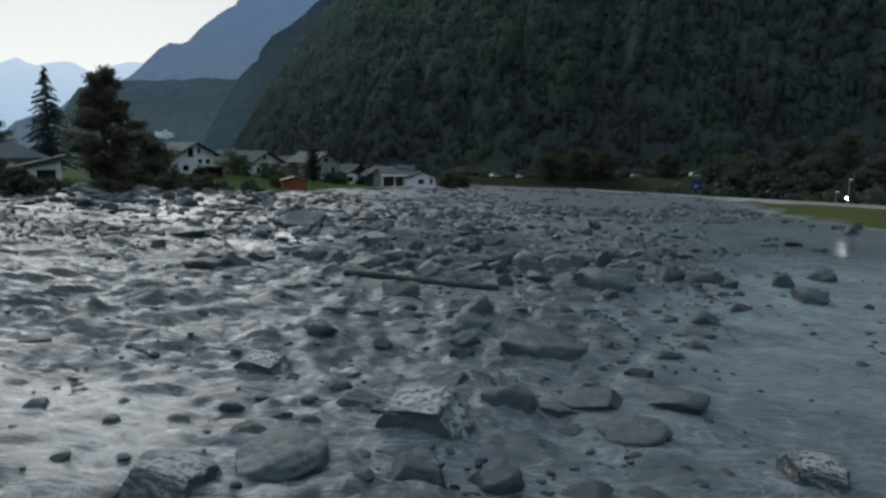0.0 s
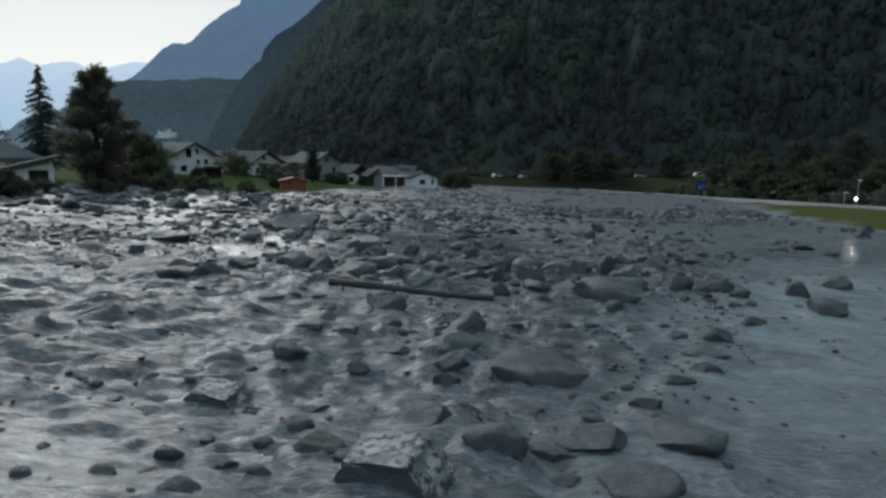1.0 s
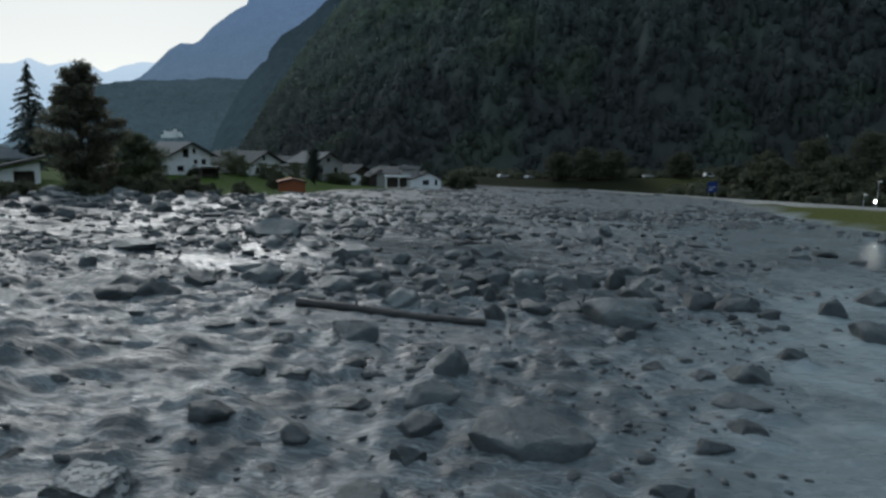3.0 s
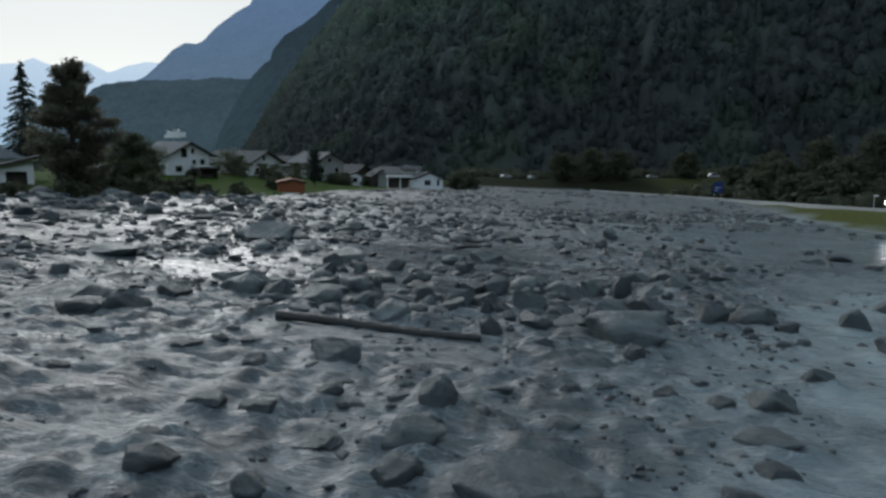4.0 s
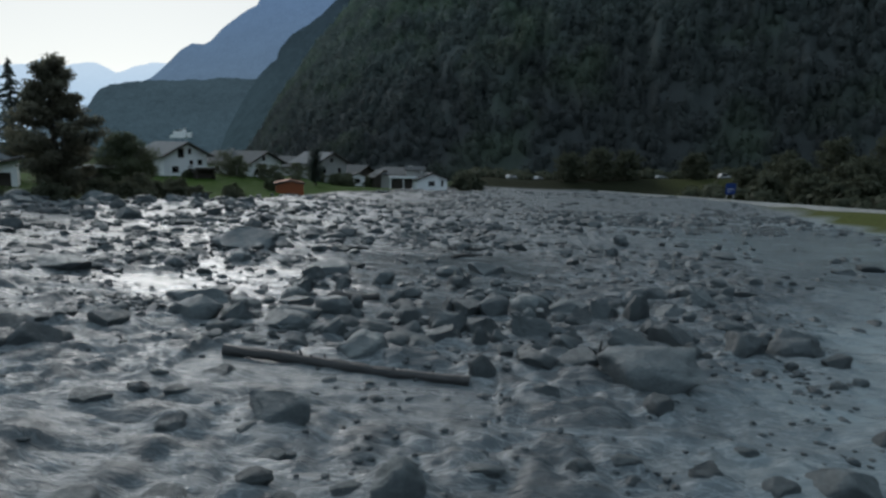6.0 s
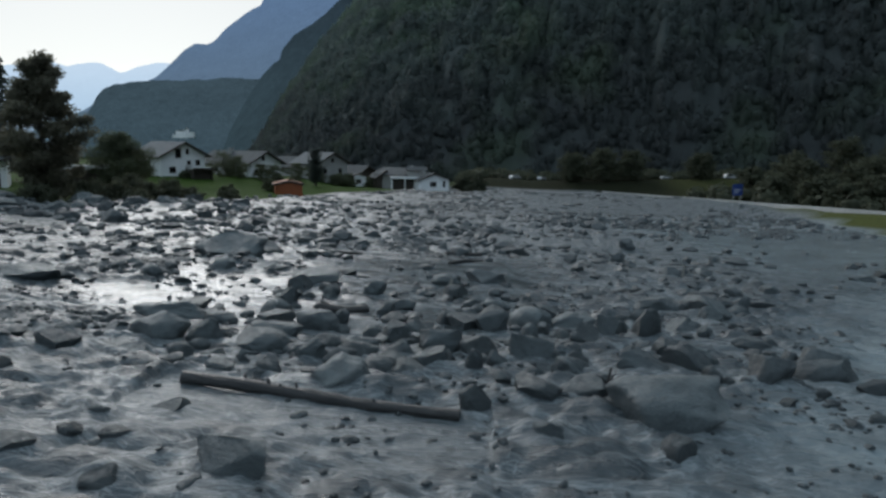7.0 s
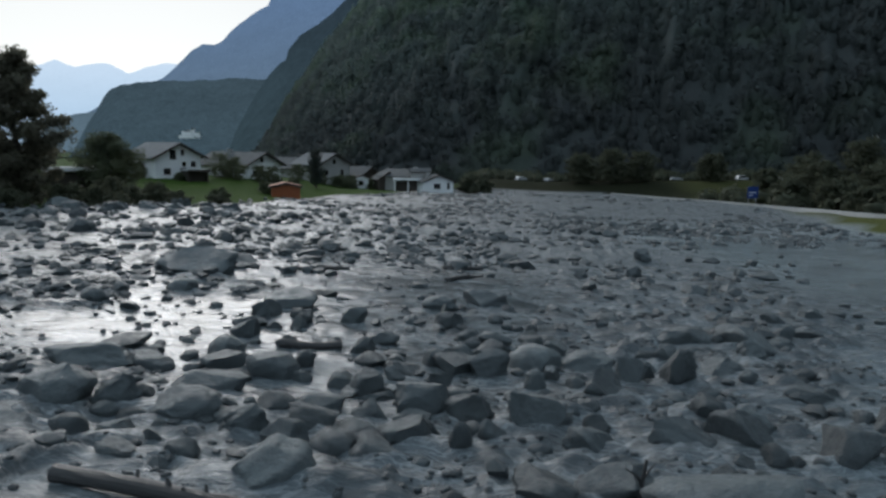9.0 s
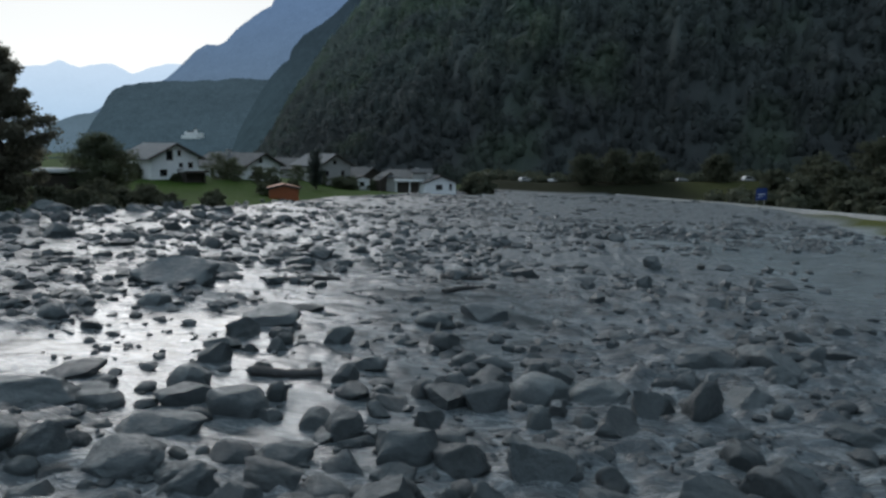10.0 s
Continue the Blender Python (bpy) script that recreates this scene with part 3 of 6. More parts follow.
    boulder(-5.35, 37.52, 0.64, 0.17)
    boulder(-7.65, 38.21, 1.65, 0.22)
    boulder(-5.75, 35.97, 1.08, 0.32)
    boulder(-6.47, 37.65, 0.65, 0.20)
    boulder(-10.51, 54.76, 2.24, 0.47)
    boulder(-5.15, 42.20, 1.20, 0.29)
    boulder(-3.47, 43.25, 0.70, 0.35)
    boulder(-0.68, 36.66, 0.71, 0.21)
    boulder(-6.76, 62.18, 1.47, 0.69)
    boulder(-6.74, 57.35, 1.31, 0.35)
    boulder(-0.57, 33.72, 1.17, 0.35)
    boulder(-1.57, 33.35, 0.98, 0.38)
    boulder(-1.99, 32.32, 0.99, 0.56)
    boulder(-0.08, 38.50, 0.89, 0.38)
    boulder(0.88, 38.12, 1.19, 0.30)
    boulder(1.78, 38.93, 0.68, 0.43)
    boulder(13.73, 35.19, 1.70, 0.72)


boulders()


def bank_boulders():
    """Bigger stones heaped along the foot of the village bank."""
    rng = np.random.RandomState(63)
    for _ in range(46):
        v = rng.uniform(58, 92)
        u = float(left_edge(v)) + rng.uniform(-1.5, 6.0)
        wide = rng.uniform(0.9, 2.3)
        boulder(u, v, wide, wide * rng.uniform(0.25, 0.42), label="dark rounded boulder heaped along the grassy bank")


bank_boulders()


def packed_boulders():
    """Mid-sized stones jammed together in two bands across the flow."""
    rng = np.random.RandomState(64)
    laid = 0
    while laid < 45:
        u = rng.uniform(-5, 14)
        v = rng.uniform(30.6, 34.5) if rng.rand() < 0.5 else rng.uniform(37.3, 42.0)
        wide = 0.35 + 0.6 * rng.rand() ** 1.6
        if all((u - q[0]) ** 2 + (v - q[1]) ** 2 > (0.36 * (wide + q[2])) ** 2 for q in STONES):
            boulder(u, v, wide, wide * rng.uniform(0.4, 0.62))
            laid += 1


packed_boulders()


FIELD = []  # u, v, width, height of the stones too far off to pick apart


def shore_boulders():
    """Dark stones strewn between the pool and the village bank, and in a low band across the far mud."""
    rng = np.random.RandomState(65)
    laid = 0
    while laid < 220:
        if laid < 165:
            v = rng.uniform(46, 92)
            u = rng.uniform(-30, 6)
        else:
            v = rng.uniform(88, 112)
            u = rng.uniform(12, 46)
        wide = 0.5 + 1.4 * rng.rand() ** 1.8
        if u > left_edge(v) + 1 and u < right_edge(v) - 2 and (v > 57 or u > 0 or rng.rand() < 0.3) and all((u - q[0]) ** 2 + (v - q[1]) ** 2 > (0.42 * (wide + q[2])) ** 2 for q in STONES):
            FIELD.append((u, v, wide, wide * rng.uniform(0.35, 0.55)))
            laid += 1


shore_boulders()


# ---- ground: one sheet of mud and meadow that reaches the horizon ----
TABLES = {}


def fbm(x, y, octaves=4, seed=0, ridge=False):
    """Smooth value noise on arrays."""
    out, amp, total = np.zeros_like(x), 1.0, 0.0
    for o in range(octaves):
        if (seed, o) not in TABLES:
            TABLES[seed, o] = np.random.RandomState(seed * 31 + o).rand(256, 256)
        table = TABLES[seed, o]
        xi, yi = np.floor(x).astype(int), np.floor(y).astype(int)
        fx, fy = x - xi, y - yi
        fx, fy = fx * fx * (3 - 2 * fx), fy * fy * (3 - 2 * fy)
        a, b = table[xi % 256, yi % 256], table[(xi + 1) % 256, yi % 256]
        c, d = table[xi % 256, (yi + 1) % 256], table[(xi + 1) % 256, (yi + 1) % 256]
        n = (a + (b - a) * fx) * (1 - fy) + (c + (d - c) * fx) * fy
        n = 1 - np.abs(2 * n - 1) if ridge else n
        out += amp * n
        total += amp
        amp *= 0.5
        x, y = x * 2.03 + 17.3, y * 2.03 + 5.1
    return out / total


def aside(u, v):
    """How far a place lies beside the main flow, where the mud settled smooth."""
    return smooth(-4, 4, u - np.interp(v, [0, 10, 15, 23, 27, 31, 35, 52, 90], [0, 1.5, 4.6, 7.8, 9.2, 11.8, 14, 24, 18]))


def settled(u, v):
    return aside(u, v) * (smooth(62, 40, v) + 0.7 * smooth(50, 66, v) * smooth(125, 105, v) * smooth(8, 16, u)) * (0.45 + 0.55 * smooth(13, 26, v)) * (0.5 + 0.5 * smooth(0.3, 0.6, fbm(u * 0.4, v * 0.5, 3, 14)))


def drowned(u, v, cell, seed, share):
    """Stones drowned in the mud: smooth low domes, longer across the flow than along it."""
    out = np.zeros_like(u)
    table = np.random.RandomState(seed).rand(4, 128, 128)
    cu, cv = np.floor(u / cell).astype(int), np.floor(v / cell).astype(int)
    for i in (-1, 0, 1):
        for j in (-1, 0, 1):
            a, b = (cu + i) % 128, (cv + j) % 128
            size = cell * (0.22 + 0.36 * table[2, a, b] ** 2)
            du = u - (cu + i + table[0, a, b]) * cell
            dv = v - (cv + j + table[1, a, b]) * cell
            dv = np.where(dv > 0, dv * 0.7, dv * 1.15)  # steep towards the low side, trailing off upstream
            d2 = (du / (1.35 * size)) ** 2 + (dv / size) ** 2
            out = np.maximum(out, np.where(table[3, a, b] < share, size * 0.38 * np.exp(-d2 * d2 * 0.9), 0))
    return out


def mud_relief(u, v):
    """Frozen ripples, tongues, swirls and coated lumps of the mud, in metres."""
    warp_u = u + 1.6 * (fbm(u * 0.35, v * 0.35, 3, 5) - 0.5)
    warp_v = v + 1.6 * (fbm(u * 0.35 + 40, v * 0.35, 3, 6) - 0.5)
    calm = aside(u, v)
    ripples = fbm(warp_u * 0.75, warp_v * 1.5, 4, 1, ridge=True)
    heaps = fbm(u * 0.22 + 9, v * 0.22, 4, 2)
    lumps_ = smooth(0.50, 0.78, fbm(warp_u * 0.95 + 31, warp_v * 1.25, 4, 7))
    ropes = fbm(warp_u * 0.8 - warp_v * 0.35, warp_v * 2.9, 2, 8, ridge=True)
    sheets = fbm(warp_u * 0.12, warp_v * 0.45, 4, 13, ridge=True) * smooth(50, 75, v)  # long low tongues farther off
    grain = fbm(u * 2.1, v * 2.6, 4, 3)
    wrinkles = fbm(warp_u * 1.3 - warp_v * 0.5 + 11, warp_v * 5.2, 2, 23, ridge=True)
    near = 1 - 0.45 * smooth(90, 150, v) - 0.55 * smooth(200, 240, v)
    bed = np.where((u > -4.8) & (u < 3.2), smooth(1.1, 0.3, v - np.interp(u, [-3.95, 2.55], [28.9, 28.0])) * smooth(-4.5, -1.0, v - np.interp(u, [-3.95, 2.55], [28.9, 28.0])), 0.0)  # under the long trunk
    return -0.04 * bed + (1 - 0.6 * bed) * near * ((1 - 0.75 * calm) * smooth(66, 50, v) * 0.09 * (wrinkles - 0.5) + (0.15 - 0.07 * calm) * (ripples - 0.5) + (0.17 - 0.12 * calm) * (ropes - 0.5) + 0.75 * (1 - 0.7 * calm) * (sheets - 0.5) * smooth(50, 75, v) + (0.5 - 0.3 * calm) * (heaps - 0.5) + (0.12 - 0.08 * calm) * lumps_ + (0.08 - 0.05 * calm) * (grain - 0.5))


def lumps(u, v):
    """The drowned stones of the main flow, clear of the boulders and the long trunk."""
    warp_u = u + 0.5 * (fbm(u * 0.9, v * 0.9, 2, 5) - 0.5)
    warp_v = v + 0.5 * (fbm(u * 0.9 + 40, v * 0.9, 2, 6) - 0.5)
    out = np.maximum(drowned(warp_u, warp_v, 0.72, 24, 0.58), drowned(warp_u + 0.4, warp_v, 1.5, 25, 0.36))
    out = out * (1 - 0.7 * aside(u, v)) * smooth(66, 50, v)
    for su, sv, wide, _, _, _ in STONES:
        reach = 0.55 * wide + 0.5
        near = (np.abs(u - su) < reach) & (np.abs(v - sv) < reach)
        if near.any():
            out[near] *= smooth(0.45, 1.0, np.hypot(u[near] - su, v[near] - sv) / reach)
    lie = np.interp(u, [-3.95, 2.55], [28.9, 28.05])
    return out * np.where((u > -4.6) & (u < 3.2), 1 - smooth(1.2, 0.4, v - lie) * smooth(-4.5, -1.0, v - lie), 1.0)


def collars(u, v):
    """Mud pushed up against the boulders and trailing off downstream."""
    out = np.zeros_like(u)
    for su, sv, wide, high, pale, _ in STONES:
        du, dv = u - su, v - sv
        near = (np.abs(du) < wide * 2) & (np.abs(dv) < wide * 2)
        if near.any():
            back = np.where(dv[near] > 0, 0.55, 1.3)  # the flow came from behind and left its mud there
            r2 = (du[near] ** 2 + dv[near] ** 2 * back) / (0.74 * wide) ** 2
            out[near] = np.maximum(out[near], (0.2 if pale else 0.36 + 0.26 * (sv < 27 and wide < 1.2)) * high * np.exp(-r2 * r2 * 0.7))
    return out


def wet_film(u, v):
    """Where a film of water stands on the mud."""
    pond = smooth(7, 0, u - np.interp(v, [20, 30, 38, 50, 62, 80], [-16, -7, 2, 5, 2, -8])) * smooth(30.8, 34.5, v + 0.45 * u) * smooth(63, 52, v)
    pond = pond * (1 - 0.8 * smooth(36, 42, v) * smooth(-10, -16, u))
    pool = 0.55 * smooth(1.3, 0.6, np.hypot((u + 6.2) / 3.6, (v - 11.0) / 3.0)) + 0.45 * smooth(1.3, 0.6, np.hypot((u + 22.0) / 4.5, (v - 36.0) / 2.6))
    shore = 0.95 * smooth(18, 28, u) * smooth(46, 56, v) * smooth(104, 92, v)
    pool = pool + 0.9 * smooth(1.3, 0.6, np.hypot((u - 1.0) / 1.9, (v - 10.1) / 0.8))
    rills = 0.5 * smooth(0.74, 0.88, fbm(u * 0.10 + 2, v * 0.32, 3, 17, ridge=True)) * smooth(50, 58, v) * smooth(98, 84, v) * smooth(10, 0, u) * smooth(-27, -20, u)
    return np.clip(rills + pond * smooth(0.36, 0.54, fbm(u * 0.13 + 3, v * 0.16 + 8, 4, 9) + 0.15) + shore + pool, 0, 1)


def growing(first, step, last, factor=1.09):
    out, x = [], first
    while x < last:
        out.append(x)
        x += step
        step *= factor
    return out + [last]


u_mid = np.arange(-13, 17, 0.105)
u_lines = np.array([-x for x in growing(13, 0.14, 3200, 1.065)][::-1][:-1] + u_mid.tolist() + growing(17, 0.14, 3200, 1.065))
v_mid = np.arange(4.0, 48, 0.105)
v_lines = np.array([-x for x in growing(8.0, 0.4, 3200, 1.12)][::-1][:-1] + np.arange(-8.0, 4.0, 0.24).tolist() + v_mid.tolist() + growing(48, 0.14, 3200, 1.034))
U, V = np.meshgrid(u_lines, v_lines)
wet = wet_film(U, V)
edge_noise = 4 * (fbm(U * 0.09, V * 0.09, 4, 12) - 0.5) * (1 - 0.8 * smooth(95, 130, V) * (U > 0))
outside = np.maximum(left_edge(V) - U, U - right_edge(V)) + edge_noise
outside = np.where(V > 229, 10, outside)
grass = smooth(-0.4, 0.8, outside) * (V > 58)
P = place(U, V)
LUMPS = lumps(U, V)
P[..., 2] += ((mud_relief(U, V) + LUMPS) * (1 - 0.85 * wet) + collars(U, V) * (0.6 + 0.4 * fbm(U * 1.9, V * 1.9, 3, 19)) * (1 - 0.7 * wet)) * (1 - grass) + grass * 0.12 * (fbm(U * 0.5, V * 0.5, 3, 15) - 0.5)
nv, nu = U.shape
ids = np.arange(nv * nu).reshape(nv, nu)
quads = np.stack([ids[:-1, :-1], ids[:-1, 1:], ids[1:, 1:], ids[1:, :-1]], -1).reshape(-1, 4)
ground = mesh_object("ground", P.reshape(-1, 3), quads, MUD, shade=True)
for key, values in (("grass", grass), ("wet", wet), ("lump_shade", smooth(0.02, 0.09, LUMPS)), ("silt", settled(U, V)), ("scrub", 0.8 * smooth(25, 35, U)), ("fallow", smooth(196, 212, V) * smooth(-12, 0, U) * (1 - 0.45 * smooth(58, 70, U)))):
    ground.data.attributes.new(key, "FLOAT", "POINT").data.foreach_set("value", values.astype(np.float32).ravel())
tagged(ground, "wet grey debris-flow mud with meadow along its banks", "ground", kind="structure")


def surface(u, v):
    """Height of the finished mud above rise(), for one point."""
    u, v = np.array([float(u)]), np.array([float(v)])
    return float((mud_relief(u, v) * (1 - 0.85 * wet_film(u, v)))[0])


# ---- mountains ----
def mountain(name, azimuths, elevations, near, far, mat, label, seed, knobs=1.0, rows=60, step=0.25, foot=-12.0, shade=True, bend=1.0, folds=0.16):
    """A flank that climbs from a foot at distance near to a ridge at distance far, whose skyline is given in degrees."""
    az = np.arange(azimuths[0], azimuths[-1] + step, step)
    el = np.interp(az, azimuths, elevations)
    el = el + knobs * (fbm(az * 0.9 + seed, az * 0 + seed, 6, seed) - 0.5) * 1.3
    k = np.linspace(0, 1, rows)
    A, K = np.meshgrid(np.radians(az), k)
    top = np.tan(np.radians(el))[None, :] * far + 5.0
    R = near + (far - near) * K
    H = foot + (top - foot) * K ** bend
    rough = (fbm(A * 28 + seed, K * 9, 5, seed + 3, ridge=True) - 0.5) * (far - near) * folds * np.sin(np.pi * K) ** 0.7
    R = R + rough
    pts = np.stack([np.sin(A) * R, np.cos(A) * R, H], -1)
    back = np.stack([np.sin(A[-1]) * (far + 60), np.cos(A[-1]) * (far + 60), np.full(len(az), foot)], -1)
    pts = np.concatenate([pts, back[None]], 0)
    n0, n1 = pts.shape[:2]
    i = np.arange(n0 * n1).reshape(n0, n1)
    q = np.stack([i[:-1, :-1], i[:-1, 1:], i[1:, 1:], i[1:, :-1]], -1).reshape(-1, 4)
    ob = mesh_object(name, pts.reshape(-1, 3), q, mat, shade)
    tagged(ob, label, "mountain", kind="structure")
    return pts


# haze of each distance painted into its own glowing material
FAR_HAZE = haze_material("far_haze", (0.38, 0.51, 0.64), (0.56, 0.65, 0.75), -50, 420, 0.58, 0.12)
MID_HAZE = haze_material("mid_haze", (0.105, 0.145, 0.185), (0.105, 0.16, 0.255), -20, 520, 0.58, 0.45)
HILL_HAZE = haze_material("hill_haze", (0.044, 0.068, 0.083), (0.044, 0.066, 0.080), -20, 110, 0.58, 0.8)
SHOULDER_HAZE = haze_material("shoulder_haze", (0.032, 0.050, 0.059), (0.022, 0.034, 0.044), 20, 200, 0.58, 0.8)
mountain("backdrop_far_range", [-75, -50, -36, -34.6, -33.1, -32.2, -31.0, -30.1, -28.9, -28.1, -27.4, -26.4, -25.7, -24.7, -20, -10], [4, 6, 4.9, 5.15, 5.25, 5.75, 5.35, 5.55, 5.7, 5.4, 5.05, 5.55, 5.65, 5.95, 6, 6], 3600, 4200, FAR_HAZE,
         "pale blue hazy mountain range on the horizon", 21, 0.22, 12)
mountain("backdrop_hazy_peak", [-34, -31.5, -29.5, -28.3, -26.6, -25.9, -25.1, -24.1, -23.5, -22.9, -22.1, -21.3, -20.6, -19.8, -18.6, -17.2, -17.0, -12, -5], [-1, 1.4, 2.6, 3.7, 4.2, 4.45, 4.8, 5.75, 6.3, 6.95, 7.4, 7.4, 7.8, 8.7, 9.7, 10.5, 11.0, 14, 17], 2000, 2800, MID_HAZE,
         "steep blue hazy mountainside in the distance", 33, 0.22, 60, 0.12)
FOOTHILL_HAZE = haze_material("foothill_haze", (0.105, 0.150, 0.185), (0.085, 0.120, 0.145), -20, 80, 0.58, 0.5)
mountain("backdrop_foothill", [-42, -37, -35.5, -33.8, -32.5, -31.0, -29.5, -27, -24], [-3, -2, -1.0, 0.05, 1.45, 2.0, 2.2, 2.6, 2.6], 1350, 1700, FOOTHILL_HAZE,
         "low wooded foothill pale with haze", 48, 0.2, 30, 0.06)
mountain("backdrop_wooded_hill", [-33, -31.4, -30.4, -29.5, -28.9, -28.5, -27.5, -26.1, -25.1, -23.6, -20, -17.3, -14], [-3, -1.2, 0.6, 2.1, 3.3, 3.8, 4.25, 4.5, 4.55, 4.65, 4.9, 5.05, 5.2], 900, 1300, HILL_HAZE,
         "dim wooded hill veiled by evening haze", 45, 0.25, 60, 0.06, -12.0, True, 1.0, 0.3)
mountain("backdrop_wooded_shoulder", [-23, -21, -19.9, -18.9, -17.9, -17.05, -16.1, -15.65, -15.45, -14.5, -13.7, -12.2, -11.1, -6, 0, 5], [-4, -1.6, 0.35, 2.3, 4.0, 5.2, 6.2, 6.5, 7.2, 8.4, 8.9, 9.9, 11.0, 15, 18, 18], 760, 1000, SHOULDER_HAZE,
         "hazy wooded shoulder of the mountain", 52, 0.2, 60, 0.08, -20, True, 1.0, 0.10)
near_flank = mountain("mountain", [-21, -18.0, -16.6, -15.0, -13.2, -11.2, -9, -6, 5, 20, 45, 80, 120], [-3, -1.5, 0.8, 3.4, 6.0, 8.6, 11.2, 14.6, 22, 27, 30, 28, 22], 330, 740, SLOPE,
                      "huge dark wooded mountainside rising behind the village", 57, 0.5, 90, 0.25, -22, True, 0.92, 0.10)
mountain("mountain_behind", [120, 150, 180, 220, 250, 285], [22, 12, 9, 9, 8, 4], 500, 1200, SLOPE, "wooded valley side far behind the flood plain", 71, 0.8, 20, 1.0)


def lump(rng, level=1, jag=0.35, flat=1.0, pointed=0.0):
    """One crown as a jagged clump: unit verts and triangles."""
    bm = bmesh.new()
    bmesh.ops.create_icosphere(bm, subdivisions=level, radius=1.0)
    vs = np.array([v.co[:] for v in bm.verts])
    fs = np.array([[v.index for v in f.verts] for f in bm.faces])
    bm.free()
    vs *= (1 + rng.uniform(-jag, jag, (len(vs), 1)))
    vs[:, 2] *= flat
    k = np.clip((vs[:, 2] + 1) / 2, 0, 1.2)
    vs[:, :2] *= (1 - pointed * k)[:, None]
    return vs, fs


def scattered(name, shapes, places, mat, shade=False, sharp=0):
    """Joins one turned, scaled copy of a shape at each place (x, y, z, sx, sy, sz, yaw, tilt)."""
    rng = np.random.RandomState(4)
    verts, faces, at = [], [], 0
    for x, y, z, sx, sy, sz, yaw, tilt in places:
        vs, fs = shapes[rng.randint(len(shapes))]
        p = vs * (sx, sy, sz)
        c, s = math.cos(tilt), math.sin(tilt)
        p = np.stack([p[:, 0], p[:, 1] * c - p[:, 2] * s, p[:, 1] * s + p[:, 2] * c], -1)
        c, s = math.cos(yaw), math.sin(yaw)
        p = np.stack([p[:, 0] * c - p[:, 1] * s, p[:, 0] * s + p[:, 1] * c, p[:, 2]], -1) + (x, y, z)
        verts.append(p)
        faces.append(fs + at)
        at += len(p)
    return mesh_object(name, np.concatenate(verts), np.concatenate(faces), mat, shade, sharp)


def spray(rng, flat=1.1, pointed=0.2, blades=60, size=0.25):
    """A crown of a far tree: a small core with leafy sprays all over it."""
    vs, fs = lump(rng, 1, 0.2, flat * 0.82, pointed)
    vs = vs * 0.78
    d = rng.normal(size=(blades, 3))
    d /= np.linalg.norm(d, axis=1, keepdims=True)
    c = d * rng.uniform(0.80, 1.06, (blades, 1)) * (1, 1, flat)
    c[:, :2] *= (1 - pointed * np.clip((c[:, 2:] / flat + 1) / 2, 0, 1))
    a = np.cross(d, rng.normal(size=(blades, 3)))
    a /= np.linalg.norm(a, axis=1, keepdims=True)
    n = d * 0.6 + rng.normal(size=(blades, 3)) * 0.4
    b = np.cross(n, a)
    b /= np.linalg.norm(b, axis=1, keepdims=True)
    k = size * rng.uniform(0.6, 1.2, (blades, 1)) * (1 - 0.4 * pointed)
    q = np.stack([c - a * k, c + b * k * 0.7, c + a * k, c - b * k * 0.7], 1).reshape(-1, 3)
    i = len(vs) + 4 * np.arange(blades)[:, None]
    return np.concatenate([vs, q]), np.concatenate([fs, i + [0, 1, 2], i + [0, 2, 3]])


